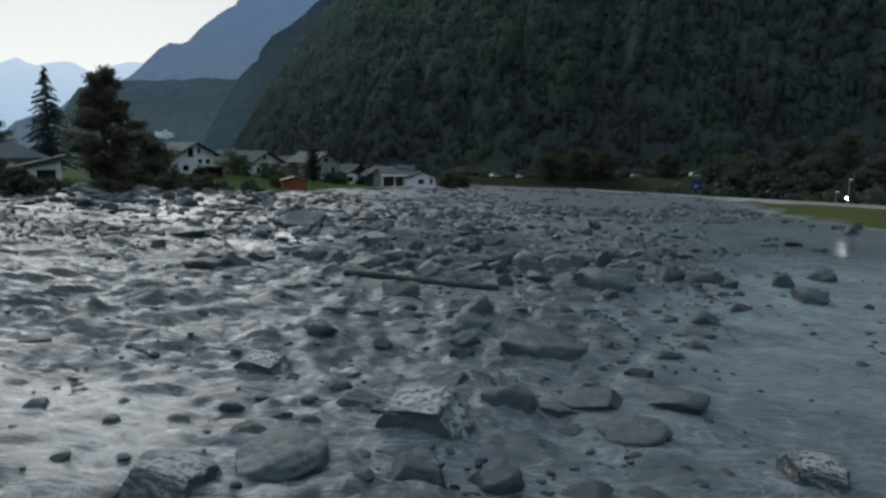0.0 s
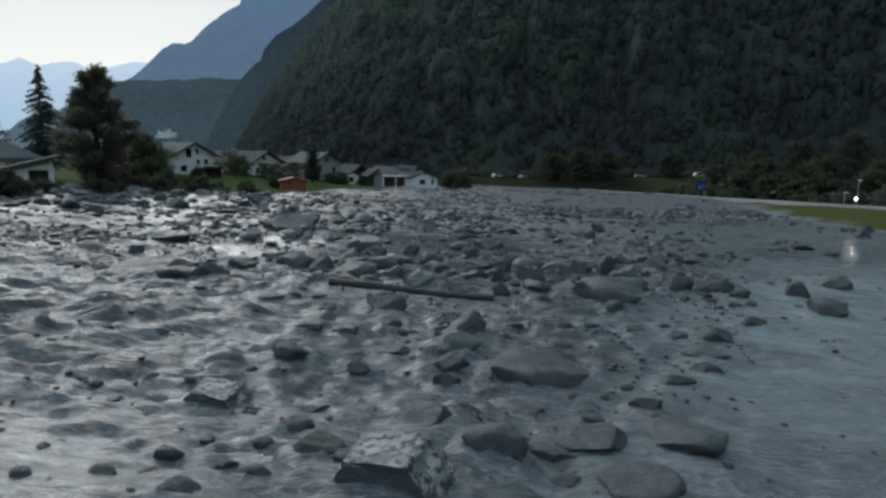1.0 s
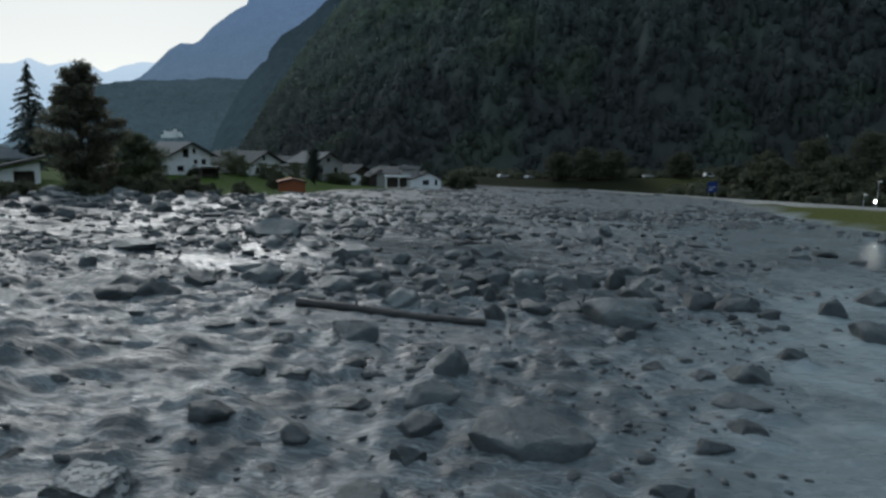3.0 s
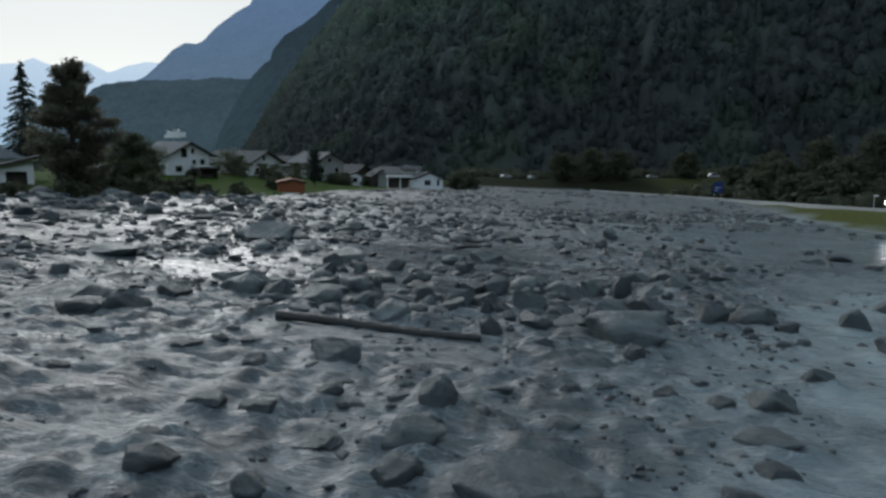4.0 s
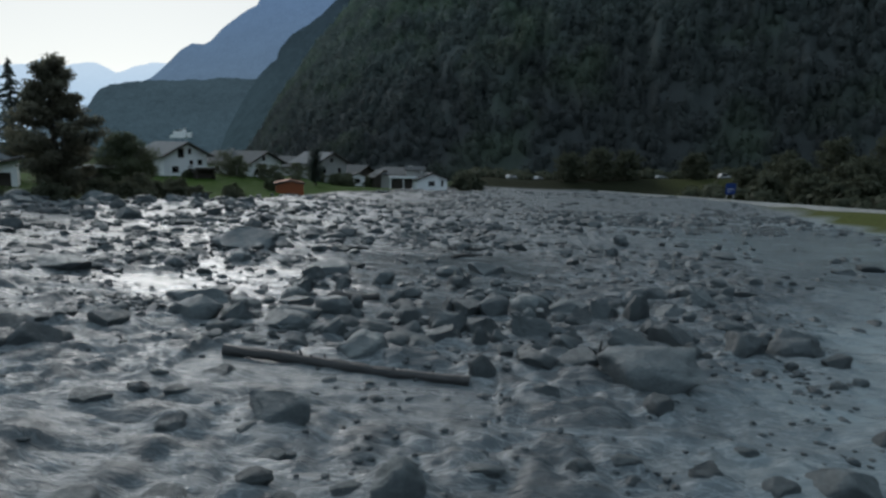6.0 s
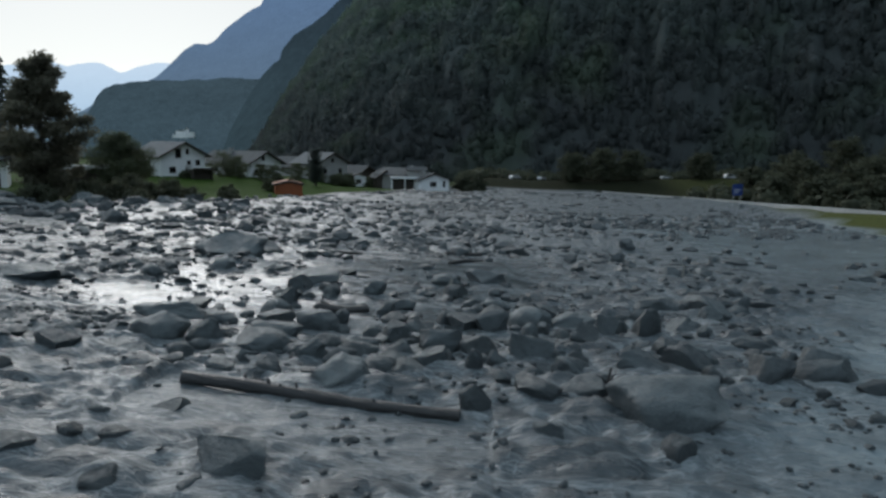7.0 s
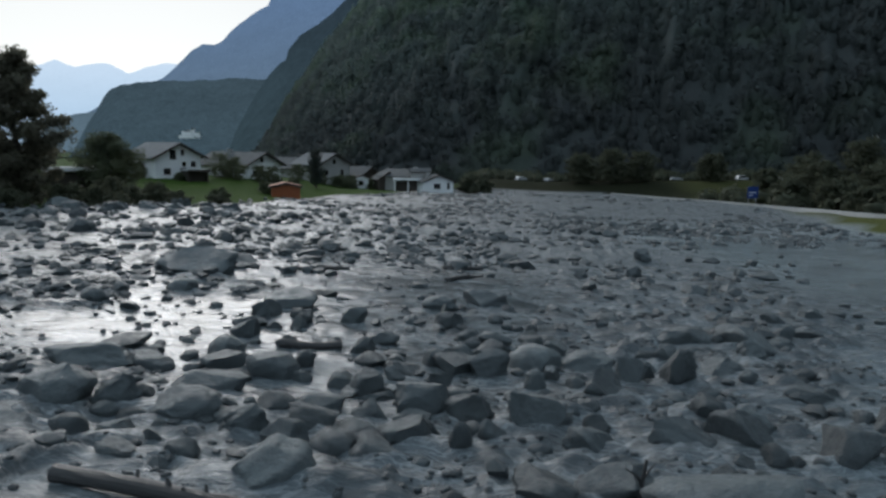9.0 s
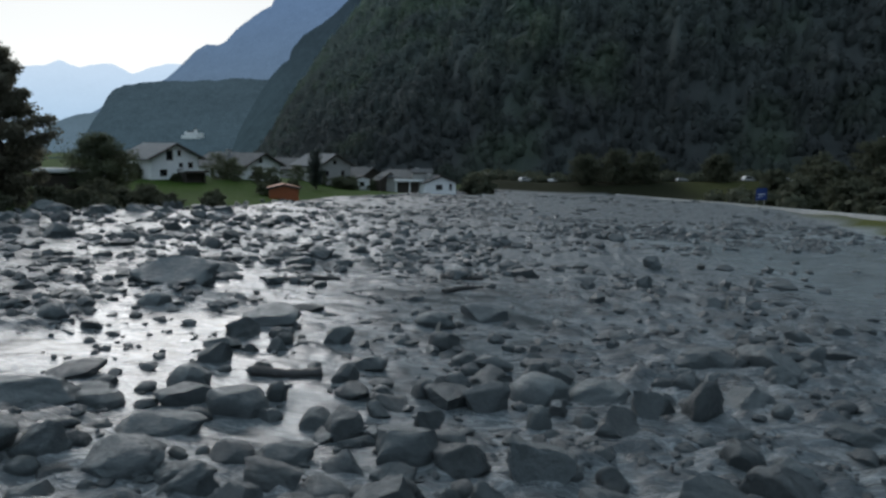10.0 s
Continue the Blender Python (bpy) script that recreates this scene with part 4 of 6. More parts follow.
def forest():
    """Tree beside tree up the mountainside: rounded beech crowns and pointed spruces over a dark bed of undergrowth."""
    rng = np.random.RandomState(8)
    n0 = near_flank.shape[0]

    def slope_at(i, j):
        a, b = i.astype(int), j.astype(int)
        fi, fj = (i - a)[..., None], (j - b)[..., None]
        low = near_flank[a, b] * (1 - fj) + near_flank[a, b + 1] * fj
        return low * (1 - fi) + (near_flank[a + 1, b] * (1 - fj) + near_flank[a + 1, b + 1] * fj) * fi

    def haze_share(p):
        """How much painted haze pales the crowns: in patches, more high up and on the shoulder towards the open valley.
        """
        r = np.hypot(p[..., 0], p[..., 1])
        az = np.degrees(np.arctan2(p[..., 0], p[..., 1]))
        high = smooth(0, 120, p[..., 2]) * (0.40 + 0.60 * smooth(18, -14, az))
        patch = fbm(az * 0.35 + 7, p[..., 2] / 28 + r / 90, 4, 66) - 0.5
        return np.clip(0.04 + 0.62 * high + 0.12 * smooth(2, -15, az) * smooth(-10, 60, p[..., 2]) + 0.5 * patch, 0, 1)

    def with_haze_tint(ob, values):
        ob.data.attributes.new("haze_tint", "FLOAT", "POINT").data.foreach_set("value", values.astype(np.float32))

    I, J = np.meshgrid(np.linspace(0, 1, 150) * (n0 - 2.01), np.arange(0, 240, 1.0), indexing="ij")
    pts = slope_at(I, J)
    r = np.hypot(pts[..., 0], pts[..., 1])
    across, up = np.arctan2(pts[..., 0], pts[..., 1]) * r, np.hypot(r - 330, pts[..., 2])
    pts[..., 2] += 4.2 + 3.0 * fbm(across / 9, up / 9, 3, 61)
    m0, m1 = pts.shape[:2]
    q = np.arange(m0 * m1).reshape(m0, m1)
    quads_ = np.stack([q[:-1, :-1], q[:-1, 1:], q[1:, 1:], q[1:, :-1]], -1).reshape(-1, 4)
    bed = mesh_object("forest_undergrowth", pts.reshape(-1, 3), quads_, FOREST, True)
    with_haze_tint(bed, haze_share(pts).ravel())
    tagged(bed, "dark undergrowth between the trees of the mountainside", "undergrowth", kind="stuff")

    crowns = [spray(rng, 1.25, 0.25, 44, 0.30) for _ in range(8)] + [spray(rng, 1.9, 0.8, 40, 0.28) for _ in range(5)]
    n = 26000
    j = rng.uniform(0, 232, n)
    i = rng.rand(n) ** 0.9 * (n0 - 2.01)
    c = slope_at(i, j)
    r = np.hypot(c[:, 0], c[:, 1])
    keep = (c[:, 2] / r < math.tan(radians(14.5))) & (rng.rand(n) < 0.35 + 0.65 * (r - 330) / 400)
    c = c[keep][:6300]
    n = len(c)
    s = rng.uniform(2.4, 4.6, n)
    places = np.stack([c[:, 0], c[:, 1], c[:, 2] + 4.4 + s * rng.uniform(0.2, 0.8, n), s, s, s * rng.uniform(1.0, 1.45, n), rng.uniform(0, 6.3, n), rng.uniform(-0.06, 0.06, n)], -1)
    ob = scattered("forest", crowns, places, FOREST)
    vs = np.empty(len(ob.data.vertices) * 3, np.float32)
    ob.data.vertices.foreach_get("co", vs)
    with_haze_tint(ob, haze_share(vs.reshape(-1, 3).astype(float)))
    tagged(ob, "dense dark mixed forest covering the mountainside", "forest", kind="stuff")


forest()


# ---- boulders ----
def rock_shape(rng, level=4, cuts=12, jag=0.28, low=0.45, high=0.82):
    """A weathered block: a ball cut by planes, then pitted and rounded."""
    bm = bmesh.new()
    bmesh.ops.create_icosphere(bm, subdivisions=level, radius=1.0)
    vs = np.array([v.co[:] for v in bm.verts])
    fs = np.array([[v.index for v in f.verts] for f in bm.faces])
    bm.free()
    unit = vs.copy()
    for _ in range(cuts):
        n = rng.normal(size=3)
        n /= np.linalg.norm(n)
        d = rng.uniform(low, high)
        over = vs @ n - d
        vs = vs - np.maximum(over, 0)[:, None] * n
    q = unit * 2.3 + rng.uniform(0, 60)
    lumps = fbm(q[:, 0] + q[:, 2], q[:, 1] - q[:, 2] * 0.7, 5, int(rng.randint(99))) - 0.5
    q = unit * 6.0 + rng.uniform(0, 60)
    pits = fbm(q[:, 0] + q[:, 2] * 0.8, q[:, 1] - q[:, 2] * 0.6, 3, int(rng.randint(99))) - 0.5
    vs = vs * (1 + jag * lumps + 0.35 * jag * pits)[:, None]
    vs /= np.abs(vs).max(0)
    return vs, fs


rock_rng = np.random.RandomState(21)
BLOCKS = []
for i in range(26):
    rv, rf = rock_shape(rock_rng, 4, 9, 0.34, 0.58, 0.92) if i < 13 else rock_shape(rock_rng, 4, 12, 0.34)
    block = mesh_object("boulder", rv, rf, ROCK, True, 48)
    BLOCKS.append(block.data)
    bpy.data.objects.remove(block)
SMALL_BLOCKS = []
for i in range(20):
    rv, rf = rock_shape(rock_rng, 3, 9, 0.34, 0.55, 0.92)
    block = mesh_object("boulder", rv, rf, ROCK, True, 48)
    SMALL_BLOCKS.append(block.data)
    bpy.data.objects.remove(block)
COATED_BLOCKS = []  # rounded by the mud that clings to them
for i in range(12):
    rv, rf = rock_shape(rock_rng, 4, 10, 0.24, 0.50, 0.85)
    block = mesh_object("boulder", rv, rf, COATED_ROCK, True, 50)
    COATED_BLOCKS.append(block.data)
    bpy.data.objects.remove(block)
PALE_BLOCKS = []  # blocks with a flat top and a steep, undercut front
pale_rng = np.random.RandomState(5)
for _ in range(3):
    bm = bmesh.new()
    bmesh.ops.create_icosphere(bm, subdivisions=4, radius=1.0)
    rv = np.array([q.co[:] for q in bm.verts])
    rf = np.array([[q.index for q in f.verts] for f in bm.faces])
    bm.free()
    unit = rv.copy()
    for n, d in (((0.12, -0.06, 1), 0.62), ((-0.15, -1, 0.10), 0.50), ((1, -0.25, 0.1), 0.62), ((-1, 0.1, 0.25), 0.66), ((0.2, 1, 0.2), 0.7), ((0.7, -0.8, 0.3), 0.72)):
        n = np.array(n) + pale_rng.normal(size=3) * 0.14
        n /= np.linalg.norm(n)
        rv = rv - np.maximum(rv @ n - d, 0)[:, None] * n
    q = unit * 4.0 + pale_rng.uniform(0, 60)
    rv = rv * (1 + 0.32 * (fbm(q[:, 0] + q[:, 2], q[:, 1] - q[:, 2] * 0.7, 5, 31) - 0.5))[:, None]
    rv /= np.abs(rv).max(0)
    block = mesh_object("boulder", rv, rf, PALE_ROCK, True, 30)
    PALE_BLOCKS.append(block.data)
    bpy.data.objects.remove(block)


def lay_boulders():
    """Each boulder lies sunk in the mud: its width across and the height that stands out are given."""
    for k, (u, v, wide, high, pale, label) in enumerate(STONES):
        high, wide = high * (1.12 + 0.14 * float(smooth(32, 37, v))), wide * 1.18  # part of each lies hidden in the mud
        rng = np.random.RandomState(300 + k)
        ob = new("boulder", PALE_BLOCKS[rng.randint(3)] if pale else COATED_BLOCKS[rng.randint(12)] if v < 27 or wide > 0.94 and (v < 30 or rng.rand() < 0.35) else SMALL_BLOCKS[rng.randint(20)] if wide < 0.88 else BLOCKS[rng.randint(13) + (13 if rng.rand() < 0.6 else 0)])
        deep = wide * rng.uniform(0.62, 0.9)
        half = max(high, 0.16 * wide) / 1.3
        p = spot(u, v, surface(u, v) + high - half * 0.98)
        ob.matrix_world = Matrix.Translation(p) @ pose(0, 0, 0, rng.uniform(-12, 12), rng.uniform(-9, 9), rng.uniform(-10, 10) if pale else rng.uniform(-28, 28) + 180 * rng.randint(2)) @ Matrix.Diagonal((wide / 2, deep / 2, half, 1))
        size = "large" if wide > 2.0 else "medium" if wide > 0.94 else "small"
        form = "flat slab-like" if high < 0.3 * wide else "blocky"
        tagged(ob, label or f"{size} {form} grey boulder coated in silt, sunk in mud", "boulder", "boulders in the mud")


lay_boulders()


def boulder_field():
    rng = np.random.RandomState(66)
    shapes = [rock_shape(rng, 3, 9, 0.34, 0.55, 0.92) for _ in range(12)]
    u, v, wide, high = np.array([q for q in FIELD if wet_film(np.array([q[0]]), np.array([q[1]]))[0] < 0.35]).T
    n = len(u)
    p = place(u, v)
    z = p[:, 2] + mud_relief(u, v) * (1 - 0.85 * wet_film(u, v)) + high * 0.2
    places = np.stack([p[:, 0], p[:, 1], z, wide / 2, wide * rng.uniform(0.3, 0.45, n), high * 0.8, rng.uniform(-0.5, 0.5, n), rng.uniform(-0.2, 0.2, n)], -1)
    tagged(scattered("boulder_field", shapes, places, RUBBLE, True, 48), "dark boulders strewn along the banks and across the far mud", "boulders", kind="stuff")


boulder_field()


def rubble():
    """The countless smaller stones between the boulders."""
    rng = np.random.RandomState(77)
    shapes = [rock_shape(rng, 2, 7, 0.2) for _ in range(24)]
    st = [(q[0], q[1], q[2] / 2) for q in STONES]
    n = 60000
    v = 8 + 118 * rng.rand(n) ** 1.25
    u = rng.uniform(-0.72, 0.66, n) * (v + 10)
    calm_side = np.interp(v, [0, 10.7, 12.5, 14.7, 19, 23, 35, 42, 50, 60, 68, 76, 84, 126], [1, 2.3, 4.5, 6.1, 8.3, 10, 14, 14, 18, 22, 10, 8, 40, 50])
    bed = 0.05 + 0.20 * smooth(27, 31, v) + 0.5 * smooth(29, 36, v) - 0.38 * smooth(42, 50, v) + 0.04 * smooth(60, 75, v) + 0.08 * ((v < 30) & (u > -1))
    bed = bed * (1 - 0.35 * smooth(29, 31, v) * smooth(46, 42, v))
    bed = np.where((u > 4) & (v > 46) & (v < 86), bed * 0.6, bed)
    bed = np.where(u > calm_side, 0.045, bed) * (1 - 0.72 * wet_film(u, v))
    clump = fbm(u * 0.33, v * 0.33, 3, 40)
    s = 0.06 + np.where(v < 28, 0.14, np.where(v < 46, 0.25, 0.34)) * rng.rand(n) ** 3.0 + 0.05 * (v > 34) + 0.07 * (v > 44) + (0.02 + 0.12 * rng.rand(n) ** 3) * (v > 52)
    clump = np.where(v > 50, clump * 1.5 - 0.25, clump)  # farther off the stones lie in heaps with smooth tongues between
    bed = np.where((v > 88) & (v < 113) & (u > 10), 0.5, bed)
    keep = (u > left_edge(v) - 2) & (u < right_edge(v) - 2) & (rng.rand(n) < bed * (0.12 + 2.4 * np.maximum(clump - 0.34, 0) / 0.40))
    for bu, bv, br in st:
        keep &= (u - bu) ** 2 + (v - bv) ** 2 > (br * 0.75 + s * 0.5) ** 2
    lie = np.interp(u, [-3.95, 2.55], [28.9, 28.05])
    keep &= ~((u > -4.4) & (u < 3.0) & (np.abs(v - lie) < 0.45))
    u, v, s = u[keep][:5800], v[keep][:5800], s[keep][:5800]
    n = len(u)
    p = place(u, v)
    sz = s * rng.uniform(0.45, 0.85, n)
    z = p[:, 2] + (mud_relief(u, v) + lumps(u, v)) * (1 - 0.85 * wet_film(u, v)) + 0.6 * collars(u, v) + sz * np.where(v < 28, rng.uniform(-0.5, 0.05, n), rng.uniform(-0.35, 0.30, n))
    places = np.stack([p[:, 0], p[:, 1], z, s * rng.uniform(0.9, 1.5, n), s * rng.uniform(0.7, 1.1, n), sz, rng.uniform(0, 6.3, n), rng.uniform(-0.3, 0.3, n)], -1)
    coarse = [rock_shape(rng, 1, 6, 0.25) for _ in range(16)]
    for some, forms in ((v < 46, shapes), (v >= 46, coarse)):
        ob = scattered("rubble", forms, places[some], RUBBLE, True, 30)
        tagged(ob, "countless small grey stones and cobbles half sunk in mud", "rubble", kind="stuff")


rubble()


def far_rubble():
    """Coarse stones and dark clods out to the houses."""
    rng = np.random.RandomState(78)
    shapes = [rock_shape(rng, 1, 6, 0.25) for _ in range(16)]
    n = 9000
    v = rng.uniform(100, 222, n)
    u = left_edge(v) + (right_edge(v) - left_edge(v)) * rng.rand(n) ** 1.25
    clump = fbm(u * 0.12, v * 0.05, 4, 41)
    keep = (rng.rand(n) < 0.08 + 1.5 * np.maximum(clump - 0.42, 0) / 0.3) & (u > left_edge(v) + 0.5) & (u < right_edge(v) - 1.5) & ((u < 12) | (v < 118) | (rng.rand(n) < 0.25))
    u, v = u[keep][:1150], v[keep][:1150]
    n = len(u)
    s = 0.16 + 0.5 * rng.rand(n) ** 2.4
    p = place(u, v)
    z = p[:, 2] + mud_relief(u, v) + s * 0.1
    places = np.stack([p[:, 0], p[:, 1], z, s * rng.uniform(1.0, 2.2, n), s, s * rng.uniform(0.4, 0.7, n), rng.uniform(-0.5, 0.5, n), rng.uniform(-0.2, 0.2, n)], -1)
    tagged(scattered("far_rubble", shapes, places, RUBBLE, True, 30), "scattered dark stones and clods on the far mud", "rubble", kind="stuff")


far_rubble()


def gravel():
    """Fist-sized and smaller stones strewn over the wet mud."""
    rng = np.random.RandomState(171)
    shapes = [rock_shape(rng, 1, 4, 0.2) for _ in range(16)]
    n = 16000
    v = 9 + 60 * rng.rand(n) ** 1.1
    u = rng.uniform(-0.66, 0.5, n) * (v + 3)
    patch = fbm(u * 0.5 + 7, v * 0.5, 3, 52)
    keep = (rng.rand(n) < 0.15 + 1.6 * np.maximum(patch - 0.4, 0) / 0.4) & (u > left_edge(v) - 1)
    keep &= (u < np.interp(v, [9, 20, 35, 60], [3, 9, 15, 22])) & ((v < 44) | (rng.rand(n) < 0.3)) & ((v > 29) | (rng.rand(n) < np.where(u > 0, 0.35, 0.08))) & (rng.rand(n) > 0.55 * wet_film(u, v))
    u, v = u[keep][:3800], v[keep][:3800]
    n = len(u)
    s = rng.uniform(0.022, 0.075, n) * (1 + 0.01 * v)
    p = place(u, v)
    z = p[:, 2] + (mud_relief(u, v) + lumps(u, v)) * (1 - 0.85 * wet_film(u, v)) + 0.5 * collars(u, v) + s * 0.2
    places = np.stack([p[:, 0], p[:, 1], z, s * rng.uniform(0.9, 1.6, n), s, s * rng.uniform(0.5, 0.8, n), rng.uniform(0, 6.3, n), rng.uniform(-0.3, 0.3, n)], -1)
    tagged(scattered("gravel", shapes, places, RUBBLE), "small dark stones strewn over the wet mud", "gravel", kind="stuff")


gravel()


# ---- driftwood ----
def log(u0, v0, u1, v1, r0, r1, lift, label, seed, snags=3):
    rng = np.random.RandomState(seed)
    a, b = spot(u0, v0, surface(u0, v0) + lift), spot(u1, v1, surface(u1, v1) + lift)
    n = 22
    path, radii = [], []
    for i in range(n):
        k = i / (n - 1)
        p = a.lerp(b, k)
        p.z += 0.05 * math.sin(k * 5 + seed) + rng.uniform(-0.008, 0.008)
        path.append(p - a)
        radii.append((r0 + (r1 - r0) * k) * rng.uniform(0.93, 1.07))
    root = empty("fallen_log", a)
    bm = tube(path, radii, 14, None, 0.05, rng)
    part("trunk", bm, WOOD_WET, root)
    for _ in range(snags):
        i = rng.randint(2, n - 2)
        c = rng.uniform(0, 6.3)
        d = Vector((math.cos(c) * 0.4, math.sin(c) * 0.4, rng.uniform(0.5, 1)))
        part("branch_stub", tube([path[i], path[i] + d * 0.14, path[i] + d * rng.uniform(0.22, 0.42)], [radii[i] * 0.5, radii[i] * 0.35, radii[i] * 0.16], 7), WOOD_WET, root)
    tagged(root, label, "log", "driftwood")


log(-3.95, 28.9, 2.55, 28.0, 0.155, 0.13, 0.12, "long bare dark tree trunk lying across the mud", 1, 5)
log(-3.25, 39.5, -1.3, 40.05, 0.17, 0.16, 0.10, "short dark log stranded between the boulders", 2, 1)
log(0.95, 58.6, 3.3, 59.4, 0.15, 0.12, 0.10, "short dark log stranded on the rubble", 3, 2)
log(8.8, 48.2, 11.4, 48.6, 0.09, 0.06, 0.08, "thin dark branch lying on the mud", 4, 2)
log(-7.3, 53.8, -4.2, 56.1, 0.13, 0.09, 0.08, "dark branch stranded on wet mud", 5, 2)
log(1.35, 54.3, 3.3, 56.5, 0.14, 0.10, 0.08, "weathered grey log lying on the mud", 6, 2)


def stick(u, v, high, lean, turn, r, mat, label, seed, fork=False):
    """A broken branch or post that stands askew in the mud."""
    rng = np.random.RandomState(seed)
    at = spot(u, v, surface(u, v) - 0.15)
    root = empty("broken_branch", at, turn)
    d = Vector((math.sin(radians(lean)), 0, math.cos(radians(lean))))
    path = [d * (high + 0.15) * k + Vector((rng.uniform(-0.02, 0.02), rng.uniform(-0.02, 0.02), 0)) for k in (0, 0.3, 0.6, 1.0)]
    part("stem", tube(path, [r, r * 0.95, r * 0.85, r * 0.6], 8, None, 0.08, rng), mat, root)
    if fork:
        for s in (-1, 1):
            e = path[2] + Vector((s * high * 0.35, rng.uniform(-0.2, 0.2), high * 0.3))
            part("twig", tube([path[2], path[2].lerp(e, 0.5) + Vector((0, 0, 0.04)), e], [r * 0.6, r * 0.4, r * 0.15], 6), mat, root)
    tagged(root, label, "branch", "driftwood")


stick(15.11, 54.26, 0.8, 8, 0, 0.09, WOOD_PALE, "pale broken post standing in the mud", 21)
stick(1.55, 45.07, 0.8, 22, 40, 0.09, WOOD_PALE, "pale split timber leaning among boulders", 22)
stick(5.95, 29.74, 0.9, 10, 15, 0.05, WOOD_WET, "forked dark branch sticking out of the mud", 23, True)
stick(7.12, 34.03, 0.5, 45, 70, 0.06, WOOD_WET, "dark wet branch leaning out of the mud", 24)


# ---- houses ----
def wall_panel(width, profile, holes, thick):
    """An upright wall in the xz plane from x = 0 to width, whose top follows profile [(x, z), ...], with real openings."""
    bm = bmesh.new()
    xs = sorted({0.0, width, *[p[0] for p in profile], *[h[0] for h in holes], *[h[0] + h[2] for h in holes]})
    px, pz = [p[0] for p in profile], [p[1] for p in profile]
    for a, b in zip(xs, xs[1:]):
        if b - a < 1e-6:
            continue
        ta, tb = float(np.interp(a, px, pz)), float(np.interp(b, px, pz))
        cuts = sorted((h[1], h[1] + h[3]) for h in holes if h[0] <= a + 1e-6 and h[0] + h[2] >= b - 1e-6)
        z = 0.0
        for lo, hi in cuts:
            if lo > z + 1e-6:
                prism([(a, z), (b, z), (b, lo), (a, lo)], 0, thick, bm)
            z = hi
        prism([(a, z), (b, z), (b, tb), (a, ta)], 0, thick, bm)
    return bm


def window(parent, x, y, z, w, h, face, panes=2, shutters=None):
    """A casement in an opening: frame, mullion and panes. face: 'f' on a wall that looks along -y, 's' along -x."""
    root = new("window")
    root.parent = parent
    root.matrix_basis = Matrix.Translation((x, y, z)) @ (pose(0, 0, 0) if face == "f" else pose(0, 0, 0, 0, 0, -90))
    bm = bmesh.new()
    for q in ((0, w, 0, 0.07), (0, w, h - 0.07, h), (0, 0.07, 0.07, h - 0.07), (w - 0.07, w, 0.07, h - 0.07)):
        box(q[0], q[1], 0.10, 0.18, q[2], q[3], bm)
    part("window_frame", bm, FRAME, root)
    for i in range(panes):
        a, b = 0.07 + i * (w - 0.14) / panes, 0.07 + (i + 1) * (w - 0.14) / panes
        part("pane", box(a + 0.02, b - 0.02, 0.13, 0.15, 0.07, h - 0.07), GLASS, root)
    part("window_sill", box(-0.08, w + 0.08, -0.06, 0.09, -0.08, -0.003), CONCRETE, root)
    if shutters:
        for a in (-w * 0.5 - 0.03, w + 0.03):
            part("shutter", box(a, a + w * 0.5, -0.05, -0.006, 0, h, None, 0.01), shutters, root)


